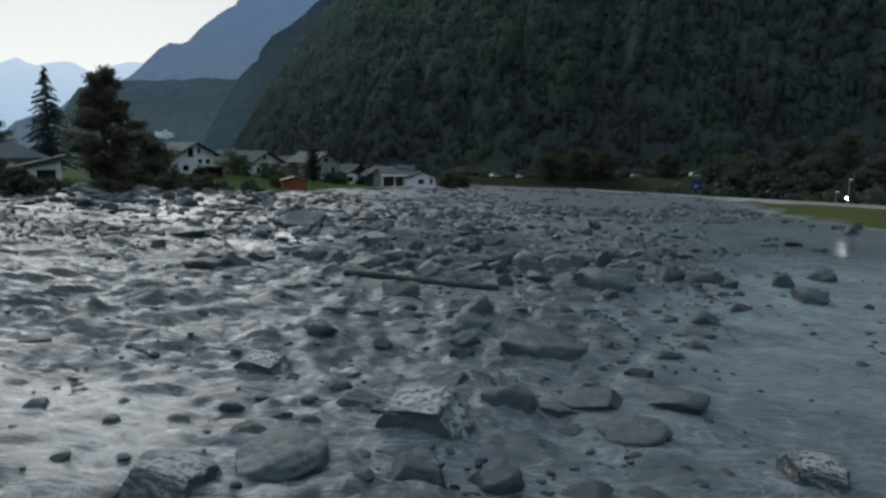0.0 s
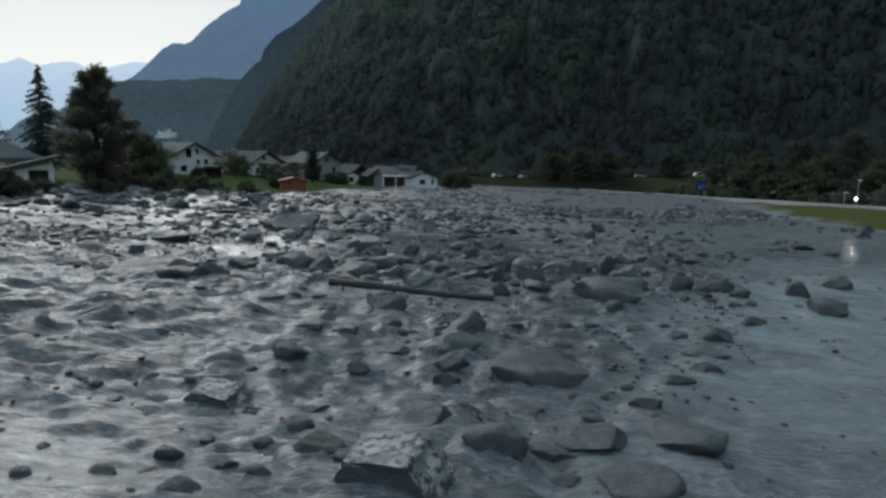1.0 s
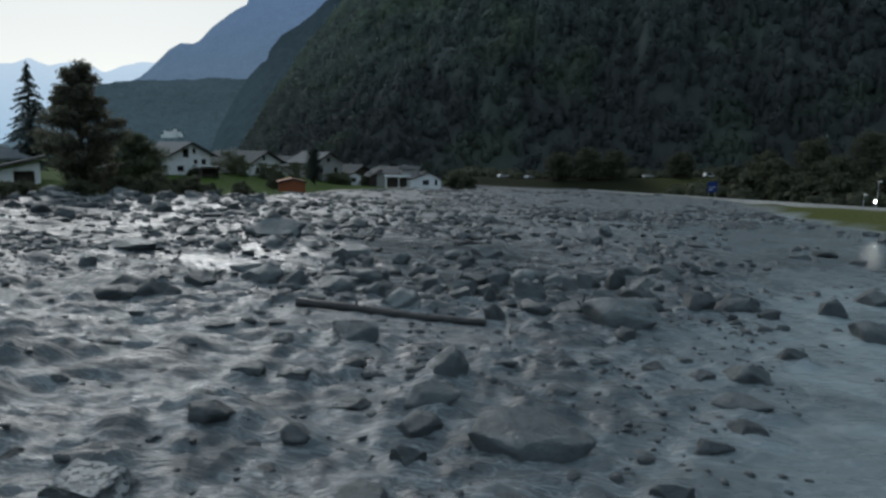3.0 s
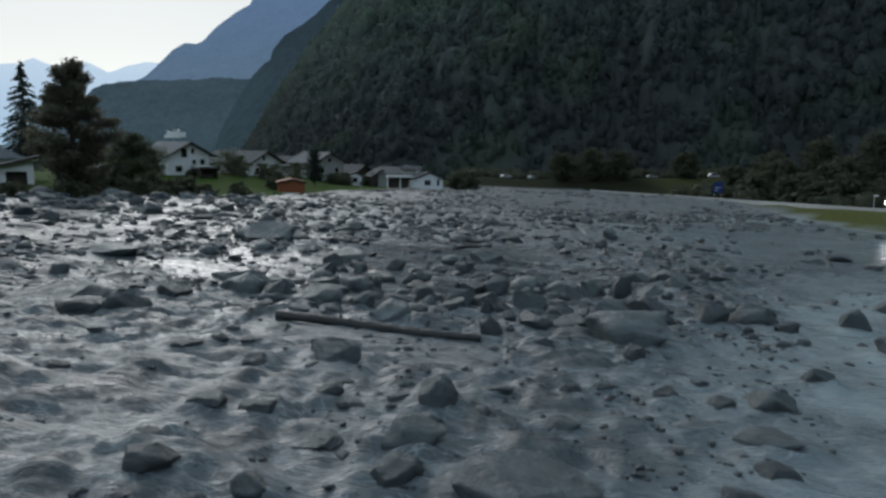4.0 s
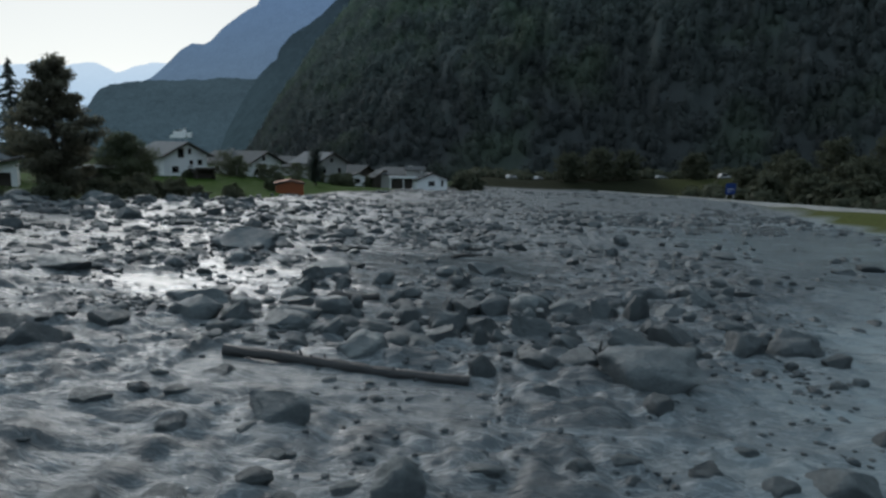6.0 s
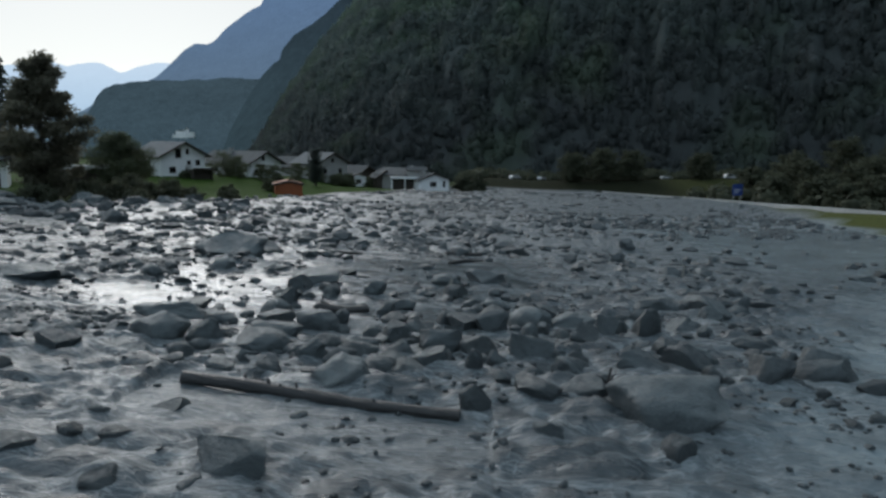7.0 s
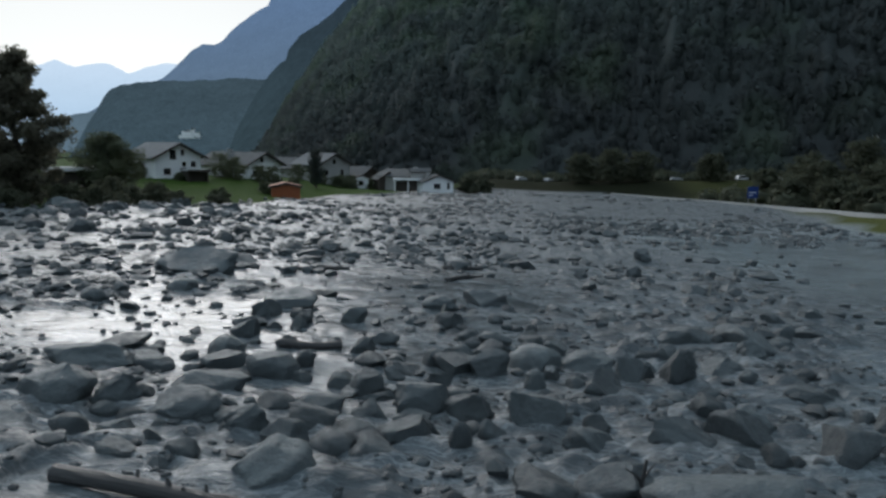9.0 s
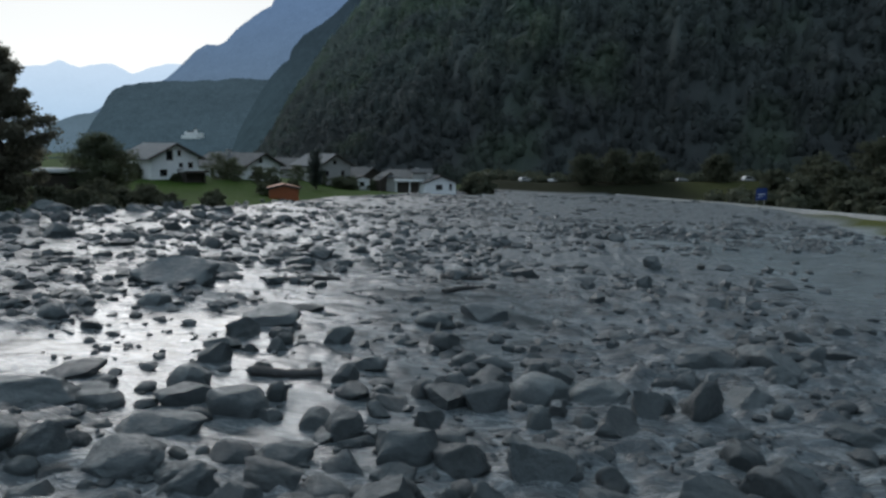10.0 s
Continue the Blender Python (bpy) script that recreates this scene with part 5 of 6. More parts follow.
def house(at, yaw, wide, long, eave, ridge, wall_mat, roof_mat, label, front=(), side=(), overhang=0.8, chimney=None, gable_wood=None, shutters=None, name="house", hip=False):
    """A gabled (or hipped) house: the gable looks along -y, the long side along -x. front and side: openings (x, z, w, h)."""
    root = empty(name, at, yaw)
    t = 0.35
    gable = [(0, eave), (wide, eave)] if hip else [(0, eave), (wide / 2, ridge), (wide, eave)]
    for holes, m in ((front, Matrix.Translation((-wide / 2, 0, 0))), ((), Matrix.Translation((-wide / 2, long - t, 0)))):
        bm = wall_panel(wide, gable, holes, t)
        bmesh.ops.transform(bm, matrix=m, verts=bm.verts[:])
        part("wall", bm, wall_mat, root)
    for holes, x in ((side, -wide / 2), ((), wide / 2 - t)):
        bm = wall_panel(long - 2 * t - 0.006, [(0, eave - 0.02), (long - 2 * t - 0.006, eave - 0.02)], holes, t)
        m = Matrix.Translation((x, long - t - 0.003, 0)) @ pose(0, 0, 0, 0, 0, -90)
        bmesh.ops.transform(bm, matrix=m, verts=bm.verts[:])
        part("wall", bm, wall_mat, root)
    part("floor_slab", box(-wide / 2 + t, wide / 2 - t, t, long - t, -0.4, 0.05), CONCRETE, root)
    rise_, run = ridge - eave, wide / 2
    slope = rise_ / run
    if hip:
        x, y0, y1 = run + overhang, -overhang, long + overhang
        low = eave - slope * overhang
        bm = bmesh.new()
        edge = [bm.verts.new(q) for q in ((-x, y0, low), (x, y0, low), (x, y1, low), (-x, y1, low))]
        top = [bm.verts.new(q) for q in ((-x, y0, low + 0.24), (x, y0, low + 0.24), (x, y1, low + 0.24), (-x, y1, low + 0.24))]
        crest = [bm.verts.new((0, y0 + x * 0.95, ridge + 0.24)), bm.verts.new((0, y1 - x * 0.95, ridge + 0.24))]
        bm.faces.new(edge[::-1])
        for i in range(4):
            bm.faces.new((edge[i], edge[(i + 1) % 4], top[(i + 1) % 4], top[i]))
        bm.faces.new((top[0], top[1], crest[0]))
        bm.faces.new((top[2], top[3], crest[1]))
        bm.faces.new((top[1], top[2], crest[1], crest[0]))
        bm.faces.new((top[3], top[0], crest[0], crest[1]))
        part("roof", bm, roof_mat, root)
    for s in () if hip else (-1, 1):
        e = run + overhang
        low = eave - slope * overhang
        outline = [(0, ridge + 0.03), (s * e, low + 0.03), (s * e, low + 0.25), (0, ridge + 0.27)]
        part("roof", prism(outline, -overhang, long + overhang), roof_mat, root)
        for y in (-overhang - 0.06,):
            board = [(0, ridge - 0.06), (s * e, low - 0.06), (s * e, low + 0.27), (0, ridge + 0.29)]
            part("verge_board", prism(board, y, y + 0.055), DARK_WOOD, root, "dark wooden verge board")
        part("gutter", box(min(s * e, s * (e + 0.12)), max(s * e, s * (e + 0.12)), -overhang, long + overhang, low + 0.02, low + 0.14, None, 0.03), DARK_WOOD, root)
    for x, z, w, h in front:
        if h > 1.75:
            part("door", box(x - wide / 2 + 0.003, x - wide / 2 + w - 0.003, 0.14, 0.2, z, z + h - 0.003), DARK_WOOD, root, "dark wooden door")
        else:
            window(root, x - wide / 2, 0, z, w, h, "f", 2 if w > 0.8 else 1, shutters)
    for x, z, w, h in side:
        window(root, -wide / 2, long - t - 0.003 - x, z, w, h, "s", 2 if w > 0.8 else 1)
    if gable_wood:
        bm = prism([(-wide / 2 * (1 - gable_wood), eave + rise_ * gable_wood), (wide / 2 * (1 - gable_wood), eave + rise_ * gable_wood), (0, ridge - 0.03)], -0.04, -0.005)
        part("gable_boarding", bm, DARK_WOOD, root, "dark wooden boarding under the gable")
    if chimney:
        cx, cy = chimney
        z = ridge - slope * abs(cx)
        body = part("chimney", box(cx - 0.4, cx + 0.4, cy - 0.4, cy + 0.4, z - 0.3, z + 1.2, None, 0.02), CREAM, root)
        part("chimney_cap", box(cx - 0.5, cx + 0.5, cy - 0.5, cy + 0.5, z + 1.2, z + 1.32), CONCRETE, body)
    tagged(root, label, "house", "village houses")
    return root


def upright(u, v, sink=0.35):
    p = spot(u, v)
    p.z -= sink
    return p


def annex(at, yaw, wide, deep, high, label, wall_mat, name="carport", bays=1):
    """A low flat-roofed building that is open in front."""
    root = empty(name, at, yaw)
    part("roof", box(-wide / 2 - 0.3, wide / 2 + 0.3, -0.4, deep + 0.3, high, high + 0.28, None, 0.03), CONCRETE, root)
    part("fascia", box(-wide / 2 - 0.33, wide / 2 + 0.33, -0.46, -0.406, high - 0.12, high + 0.32), wall_mat, root)
    part("wall", box(-wide / 2, wide / 2, deep - 0.25, deep, 0, high - 0.003), wall_mat, root)
    for x in (-wide / 2, wide / 2 - 0.25):
        part("wall", box(x, x + 0.25, 0.35, deep - 0.253, 0, high - 0.003), wall_mat, root)
    for i in range(bays + 1):
        x = -wide / 2 + i * (wide - 0.3) / bays
        part("post", box(x, x + 0.3, 0, 0.3, 0, high - 0.003, None, 0.02), wall_mat, root)
    # dark panels added in the openings in place of the shade inside
    for i in range(bays):
        step = (wide - 0.3) / bays
        x = -wide / 2 + 0.3 + i * step
        part("shade_panel", box(x + 0.02, x + step - 0.32, 0.9, 0.96, 0.0, high * 0.86), DARK_WOOD, root, "dark panel standing in for the shaded interior")
    part("floor_slab", box(-wide / 2, wide / 2, 0, deep, -0.5, 0.0), CONCRETE, root)
    tagged(root, label, "outbuilding")
    return root


def lean_to(at, yaw, wide, deep, low, high, label):
    """A low building under a single sloping roof, open to a dark garage in front."""
    root = empty("garage_building", at, yaw)
    t = 0.3
    holes = [(wide * 0.46, 0.02, wide * 0.42, 1.75)]
    bm = wall_panel(wide, [(0, low), (wide, high)], holes, t)
    bmesh.ops.transform(bm, matrix=Matrix.Translation((-wide / 2, 0, 0)), verts=bm.verts[:])
    part("wall", bm, PLASTER, root)
    bm = wall_panel(wide, [(0, low), (wide, high)], (), t)
    bmesh.ops.transform(bm, matrix=Matrix.Translation((-wide / 2, deep - t, 0)), verts=bm.verts[:])
    part("wall", bm, PLASTER, root)
    part("wall", box(-wide / 2, -wide / 2 + t, t + 0.003, deep - t - 0.003, 0, low - 0.02), PLASTER, root)
    part("wall", box(wide / 2 - t, wide / 2, t + 0.003, deep - t - 0.003, 0, high - 0.12), PLASTER, root)
    k, o = (high - low) / wide, 0.7
    a, b = low - k * o, high + k * o
    x = wide / 2 + o
    part("roof", prism([(-x, a + 0.02), (x, b + 0.02), (x, b + 0.26), (-x, a + 0.26)], -o, deep + o), STONE_ROOF, root)
    part("verge_board", prism([(-x, a - 0.04), (x, b - 0.04), (x, b + 0.28), (-x, a + 0.28)], -o - 0.06, -o - 0.004), DARK_WOOD, root, "dark wooden verge board")
    # added dark panel stands in for the shade inside the garage
    part("shade_panel", box(wide * -0.04 + 0.02, wide * 0.38 - 0.02, 0.7, 0.76, 0, 1.7), DARK_WOOD, root, "dark panel standing in for the garage's shade")
    part("floor_slab", box(-wide / 2 + t, wide / 2 - t, t, deep - t, -0.4, 0.01), CONCRETE, root)
    tagged(root, label, "outbuilding")
    return root


house(upright(-51.3, 138.6, 0.9), 57, 9.2, 9.0, 4.8, 7.0, PLASTER, STONE_ROOF, "white plastered chalet with a grey gabled roof and dark verges",
      front=((3.0, 4.3, 1.3, 1.7), (5.2, 5.0, 0.7, 1.0), (5.4, 3.0, 0.8, 0.8), (7.2, 2.9, 1.0, 1.0), (1.7, 1.6, 1.4, 1.1), (5.0, 0.6, 1.2, 2.1)),
      side=((1.8, 1.6, 1.2, 1.2), (4.4, 1.6, 1.2, 1.2)), overhang=1.0)
annex(upright(-46.2, 135.3, 0.6), 40, 3.4, 3.8, 2.4, "low garage with a flat roof and dark open front", DARK_WOOD, "garage")
house(upright(-43.0, 160.9, 0.9), 65, 10.4, 14.0, 4.0, 6.3, PLASTER, DARK_ROOF, "white plastered house with a long dark grey roof behind bushes",
      front=((4.3, 4.5, 1.0, 1.0), (2.0, 1.5, 1.2, 1.3), (4.3, 2.2, 1.0, 1.5), (6.6, 1.5, 1.2, 1.3)), side=((4.0, 2.0, 1.2, 1.2), (9.0, 2.0, 1.2, 1.2)), overhang=1.0, chimney=(-1.0, 8.5))
house(upright(-34.0, 189.6, -0.5), 49, 9.5, 11.0, 4.9, 7.4, CREAM, STONE_ROOF, "cream plastered house with a pale grey gabled roof",
      front=((4.2, 5.0, 1.1, 1.1), (1.8, 2.2, 1.1, 1.3), (6.6, 2.2, 1.1, 1.3)), side=((3.0, 2.2, 1.1, 1.2), (7.0, 2.2, 1.1, 1.2)), overhang=0.9)
house(upright(-42.0, 196.0, 0.8), 60, 8.0, 13.0, 4.0, 6.2, CREAM, DARK_ROOF, "plastered house with a wide dark roof among trees",
      front=((3.0, 1.5, 1.2, 1.3), (6.0, 1.5, 1.2, 1.3)), overhang=0.9)
house(upright(-26.2, 197.5), 52, 8.0, 9.0, 3.4, 5.8, DARK_WOOD, DARK_ROOF, "dark timber chalet with a grey roof",
      front=((2.0, 1.3, 1.0, 1.2), (5.0, 1.3, 1.0, 1.2)), overhang=0.8)
house(upright(-27.4, 191.5), 15, 3.6, 4.0, 3.0, 3.7, PLASTER, DARK_ROOF, "small white plastered wing with one window",
      front=((1.0, 1.2, 1.3, 1.2),), overhang=0.3, name="house_wing")
house(upright(-7.1, 178.9, 0.2), 24, 7.6, 9.5, 2.9, 4.3, PLASTER, DARK_ROOF, "low white plastered house at the edge of the mud",
      front=((2.7, 1.3, 1.7, 1.2), (6.0, 1.2, 0.7, 1.5)), overhang=0.45, chimney=(-1.8, 2.5))
annex(upright(-14.3, 180.0, 0.3), 8, 6.6, 4.5, 3.1, "flat-roofed porch with pale posts and dark openings", PLASTER, "porch", 2)
house(upright(-12.6, 186.5, 0.2), 62, 8.0, 9.0, 3.9, 5.4, CREAM, DARK_ROOF, "dark-roofed plastered house behind a porch",
      front=((3.0, 2.0, 1.0, 1.2),), overhang=0.5, chimney=(1.8, 2.0))
house(upright(-9.6, 184.5, 0.2), 100, 3.6, 4.6, 5.2, 5.9, CREAM, DARK_ROOF, "narrow cream plastered upper wing", overhang=0.25, name="house_wing")
house(upright(-19.9, 186.6, 0.2), 30, 5.0, 4.5, 3.0, 4.6, DARK_WOOD, DARK_ROOF, "dark timber barn beside the houses",
      front=((1.4, 0.3, 2.2, 2.2),), overhang=0.4, name="barn")
house(upright(-28.6, 128.0, 0.2), 20, 4.5, 3.4, 1.9, 2.4, ORANGE_WOOD, ORANGE_WOOD, "orange-brown wooden shed on the meadow", overhang=0.25, name="shed")
annex(upright(-52.4, 109.5, 0.3), 27, 8.4, 5.5, 2.8, "flat-roofed white carport with a dark open front", PLASTER, "carport")
lean_to(upright(-52.4, 87.6, 0.3), 32, 5.2, 7.0, 1.9, 3.2, "low white garage building with a pale sloping roof")
house(upright(-60.8, 95.5, 0.8), 34, 8.0, 9.0, 3.6, 5.6, PLASTER, STONE_ROOF, "plastered house with a pale grey hipped roof behind trees", overhang=0.8, hip=True)
castle = empty("castle", (math.sin(radians(-22.9)) * 835, math.cos(radians(-22.9)) * 835, 16.5))
castle.scale = (0.8, 0.8, 0.7)
part("wall", box(-8, 2, 0, 8, -8, 1.6), PLASTER, castle)
part("tower", box(2.4, 6, 1, 6, -8, 5.5), PLASTER, castle)
part("tower", box(-11, -8.3, 1, 5, -8, 2.6), PLASTER, castle)
part("annex", box(6.4, 14, 2, 7, -8, 0.4), PLASTER, castle)
part("terrace", box(-13, 9, -5, -0.5, -9, -4.0), PLASTER, castle)
part("roof", prism([(-8.4, 1.65), (2.3, 1.65), (-3, 3.6)], -0.5, 8.5), STONE_ROOF, castle)
part("tower_roof", prism([(2.1, 5.55), (6.3, 5.55), (4.2, 7.6)], 0.5, 6.5), STONE_ROOF, castle)
tagged(castle, "pale stone castle on the far wooded hill", "castle")


# ---- trees ----
def quads_mesh(name, centres, normals, sizes, mat, parent, seed, long=1.0):
    """Many small leaf blades, each a folded pair of triangles."""
    rng = np.random.RandomState(seed)
    n = len(centres)
    nrm = normals / np.maximum(np.linalg.norm(normals, axis=1, keepdims=True), 1e-6)
    ref = rng.normal(size=(n, 3))
    a = np.cross(nrm, ref)
    a /= np.maximum(np.linalg.norm(a, axis=1, keepdims=True), 1e-6)
    b = np.cross(nrm, a)
    s = sizes[:, None]
    v = np.stack([centres - a * s * long, centres + b * s * 0.55 + nrm * s * 0.2, centres + a * s * long, centres - b * s * 0.55 + nrm * s * 0.2], 1).reshape(-1, 3)
    ob = mesh_object(name, v, np.arange(n * 4).reshape(n, 4), mat)
    ob.parent = parent
    return ob


def broadleaf(at, high, wide, label, seed, leaf=0.17, count=7000, mat=None, trunk=0.22, skirt=0.15, slim=1.0, peak=0.75, category="tree", name="tree"):
    """A tree with trunk, limbs and a crown of leaf sprays along its twigs, uneven and with gaps."""
    rng = np.random.RandomState(seed)
    root = empty(name, at)
    tops = []
    bm = tube([(0, 0, -0.4), (0.03, 0.02, high * 0.25), (rng.uniform(-0.2, 0.2), rng.uniform(-0.2, 0.2), high * 0.6), (rng.uniform(-0.3, 0.3), 0, high * 0.93)],
              [trunk * 1.25, trunk, trunk * 0.6, trunk * 0.12], 9)
    part("trunk", bm, BARK, root)
    n = 40 if high > 5 else 14
    for i in range(n):
        k = skirt + (0.97 - skirt) * (i + rng.rand()) / n
        c = i * 2.4 + rng.uniform(-0.5, 0.5)
        spread = wide / 2 * math.sin(math.pi * min(0.16 + 0.80 * ((k - skirt) / (1 - skirt)) ** slim, 1)) ** peak * rng.uniform(0.62, 1.1)
        z0 = high * k * 0.9
        tip = Vector((math.cos(c) * spread, math.sin(c) * spread, z0 + high * rng.uniform(0.02, 0.09)))
        mid = tip * 0.5 + Vector((0, 0, z0 * 0.5 + rng.uniform(-0.1, 0.3)))
        part("limb", tube([(0, 0, z0), mid, tip], [trunk * 0.32, trunk * 0.2, 0.02], 5), BARK, root)
        for q in np.linspace(0.3, 1.0, 5):
            centre = Vector((0, 0, z0)).lerp(mid, q * 2) if q < 0.5 else mid.lerp(tip, q * 2 - 1)
            tops.append((*centre, (0.40 + 0.5 * rng.rand()) * wide * 0.14 + 0.10))
    tops = np.array(tops)
    pick = rng.randint(len(tops), size=count)
    d = rng.normal(size=(count, 3))
    d /= np.linalg.norm(d, axis=1, keepdims=True)
    rad = tops[pick, 3] * rng.uniform(0.35, 1.25, count)
    centres = tops[pick, :3] + d * rad[:, None] * (1, 1, 0.75)
    centres[:, 2] = np.maximum(centres[:, 2], 0.05)
    normals = d * 0.7 + rng.normal(size=(count, 3)) * 0.6 + (0, 0, 0.5)
    quads_mesh("crown", centres, normals, rng.uniform(0.6, 1.3, count) * leaf, mat or LEAVES, root, seed)
    tagged(root, label, category, "trees and bushes")
    return root


def conifer(at, high, wide, label, seed, tiers=20, count=9000, column=False):
    rng = np.random.RandomState(seed)
    root = empty("conifer", at)
    part("trunk", tube([(0, 0, -0.4), (0, 0, high * 0.5), (0, 0, high)], [0.24, 0.15, 0.02], 8), BARK, root)
    cs, ns = [], []
    total = tiers * 7
    for i in range(total):
        k = 0.10 + 0.88 * (i + rng.rand()) / total
        r = wide / 2 * ((1 - k) ** 0.8 if not column else math.sin(math.pi * (0.15 + 0.8 * k)) ** 0.6) * rng.uniform(0.65, 1.1)
        c = rng.uniform(0, 6.28)
        z = high * k
        droop = -0.22 * r if not column else 0.6 * r
        d = Vector((math.cos(c), math.sin(c), 0))
        tip = d * r + Vector((0, 0, z + droop))
        mid = d * r * 0.55 + Vector((0, 0, z + droop * 0.2 + 0.05))
        part("limb", tube([(0, 0, z), mid, tip], [0.04, 0.025, 0.008], 4), BARK, root)
        m = max(int(count / total * (r / (wide * 0.3))), 8)
        for q in rng.uniform(0.12, 1.0, m):
            base = Vector((0, 0, z)).lerp(mid, q * 2) if q < 0.5 else mid.lerp(tip, q * 2 - 1)
            side = Vector((-d.y, d.x, 0)) * rng.uniform(-1, 1) * r * 0.26 * (1.15 - q)
            cs.append(base + side + Vector((0, 0, -abs(rng.normal()) * 0.14)))
            ns.append((rng.normal() * 0.5, rng.normal() * 0.5, 1.0))
    cs, ns = np.array([tuple(c) for c in cs]), np.array(ns)
    quads_mesh("crown", cs, ns, rng.uniform(0.7, 1.3, len(cs)) * 0.14, NEEDLES, root, seed, 1.3)
    tagged(root, label, "tree", "trees and bushes")
    return root


broadleaf(upright(-38.9, 78.5, 0.1), 14.4, 7.9, "tall dark broadleaf tree with an uneven crown", 11, 0.18, 34000, None, 0.3, 0.03, 0.80, 1.0)
broadleaf(upright(-48.5, 71.0, 0.1), 2.2, 5.0, "dark rounded shrub at the edge of the mud", 12, 0.16, 5000, None, 0.15, 0.04)
conifer(upright(-59.8, 103.0, 0.1), 16.7, 10.0, "tall dark spruce with drooping branches", 13, 34, 22000)
broadleaf(upright(-48.3, 110.4, 0.1), 8.0, 9.6, "round dense green garden tree", 14, 0.16, 17000, BUSH_LEAVES, 0.2, 0.03)
broadleaf(upright(-71.0, 107.0, 0.1), 9.0, 7.0, "green broadleaf tree behind the hipped house", 15, 0.17, 7000, BUSH_LEAVES, 0.2, 0.06)
conifer(upright(-32.6, 164.5, 0.1), 8.3, 4.0, "narrow dark columnar conifer", 16, 14, 9000, True)
for bu, bv, bh, bw, bs in ((-38.7, 97.5, 1.6, 4.0, 31), (-35.0, 96.5, 2.2, 3.4, 32), (-29.4, 102.1, 2.0, 3.0, 33), (-44.1, 146.8, 4.6, 6.6, 34), (-40.4, 150.5, 3.4, 4.6, 35), (-44.5, 69.0, 1.4, 3.4, 37), (-47.5, 66.5, 2.0, 4.0, 38), (-41.5, 98.5, 1.3, 3.0, 39), (-24.5, 192.0, 2.8, 3.6, 40), (-29.5, 187.5, 3.6, 4.0, 41), (-58.0, 140.5, 3.0, 4.4, 42), (-37.0, 149.5, 2.4, 3.0, 43), (-45.0, 93.0, 0.9, 3.6, 45), (-55.0, 93.0, 1.2, 3.0, 46), (-58.5, 94.0, 2.2, 4.0, 47), (-41.0, 87.5, 1.0, 3.4, 48), (-36.5, 90.0, 2.0, 3.6, 49), (-33.0, 93.5, 1.8, 3.0, 71), (-49.8, 135.6, 1.3, 1.8, 72), (-36.5, 184.0, 3.4, 4.5, 74), (-31.5, 184.0, 3.0, 4.5, 75), (-41.5, 182.0, 4.0, 5.0, 76), (-33.0, 148.0, 2.6, 4.0, 77), (-30.5, 131.0, 2.0, 2.6, 78), (-39.5, 155.5, 3.6, 5.0, 79), (-46.5, 152.0, 4.2, 5.4, 80), (-38.5, 186.5, 4.4, 5.6, 81), (-29.0, 186.0, 3.2, 4.0, 82), (-23.5, 188.5, 3.4, 3.6, 83), (-57.5, 136.0, 3.2, 4.6, 84), (-33.5, 132.5, 2.2, 3.2, 85), (-31.5, 182.0, 3.2, 5.0, 86), (-28.6, 181.0, 2.4, 3.6, 87), (-47.2, 147.5, 5.4, 6.4, 88)):
    broadleaf(upright(bu, bv, 0.1), bh, bw, "low dark green bush by the meadow", bs, 0.16, 1900, BUSH_LEAVES, 0.06, 0.03, 1.0, 0.75, "bush", "bush")
for bu, bv, bh, bw, bs in ((0.0, 187.0, 4.2, 4.8, 51), (3.5, 200.0, 4.0, 5.0, 52), (34.0, 239.0, 9.5, 11.0, 53), (44.0, 240.0, 11.0, 13.0, 54), (53.0, 241.0, 10.0, 12.0, 55), (75.4, 240.0, 9.0, 10.5, 56), (75.0, 175.0, 11.0, 11.0, 57), (85.0, 172.0, 14.0, 12.0, 58), (96.0, 168.0, 15.0, 13.0, 59), (108.0, 166.0, 17.0, 13.0, 60), (120.0, 160.0, 17.0, 14.0, 61), (80.0, 158.0, 9.0, 10.0, 62), (92.0, 150.0, 11.0, 11.0, 63), (104.0, 145.0, 12.0, 11.0, 64), (70.0, 185.0, 8.0, 8.0, 65), (130.0, 150.0, 16.0, 14.0, 66), (66.0, 162.0, 6.5, 8.0, 131), (70.0, 150.0, 7.0, 9.0, 132), (75.0, 141.0, 7.0, 9.0, 133), (74.0, 167.0, 10.0, 10.0, 134), (84.0, 139.0, 8.5, 10.0, 135), (94.0, 138.0, 9.0, 10.0, 136), (86.0, 163.0, 10.5, 11.0, 137), (100.0, 156.0, 13.0, 12.0, 138), (110.0, 138.0, 11.0, 12.0, 139), (118.0, 148.0, 14.0, 13.0, 140), (67.0, 136.0, 5.0, 7.0, 141), (88.0, 126.0, 8.0, 9.0, 142), (100.0, 124.0, 9.0, 10.0, 143)):
    broadleaf(upright(bu, bv, 0.2), bh, bw, "dark broadleaf tree at the foot of the mountain", bs, 0.40, 3800, DARK_LEAVES, 0.18, 0.03)
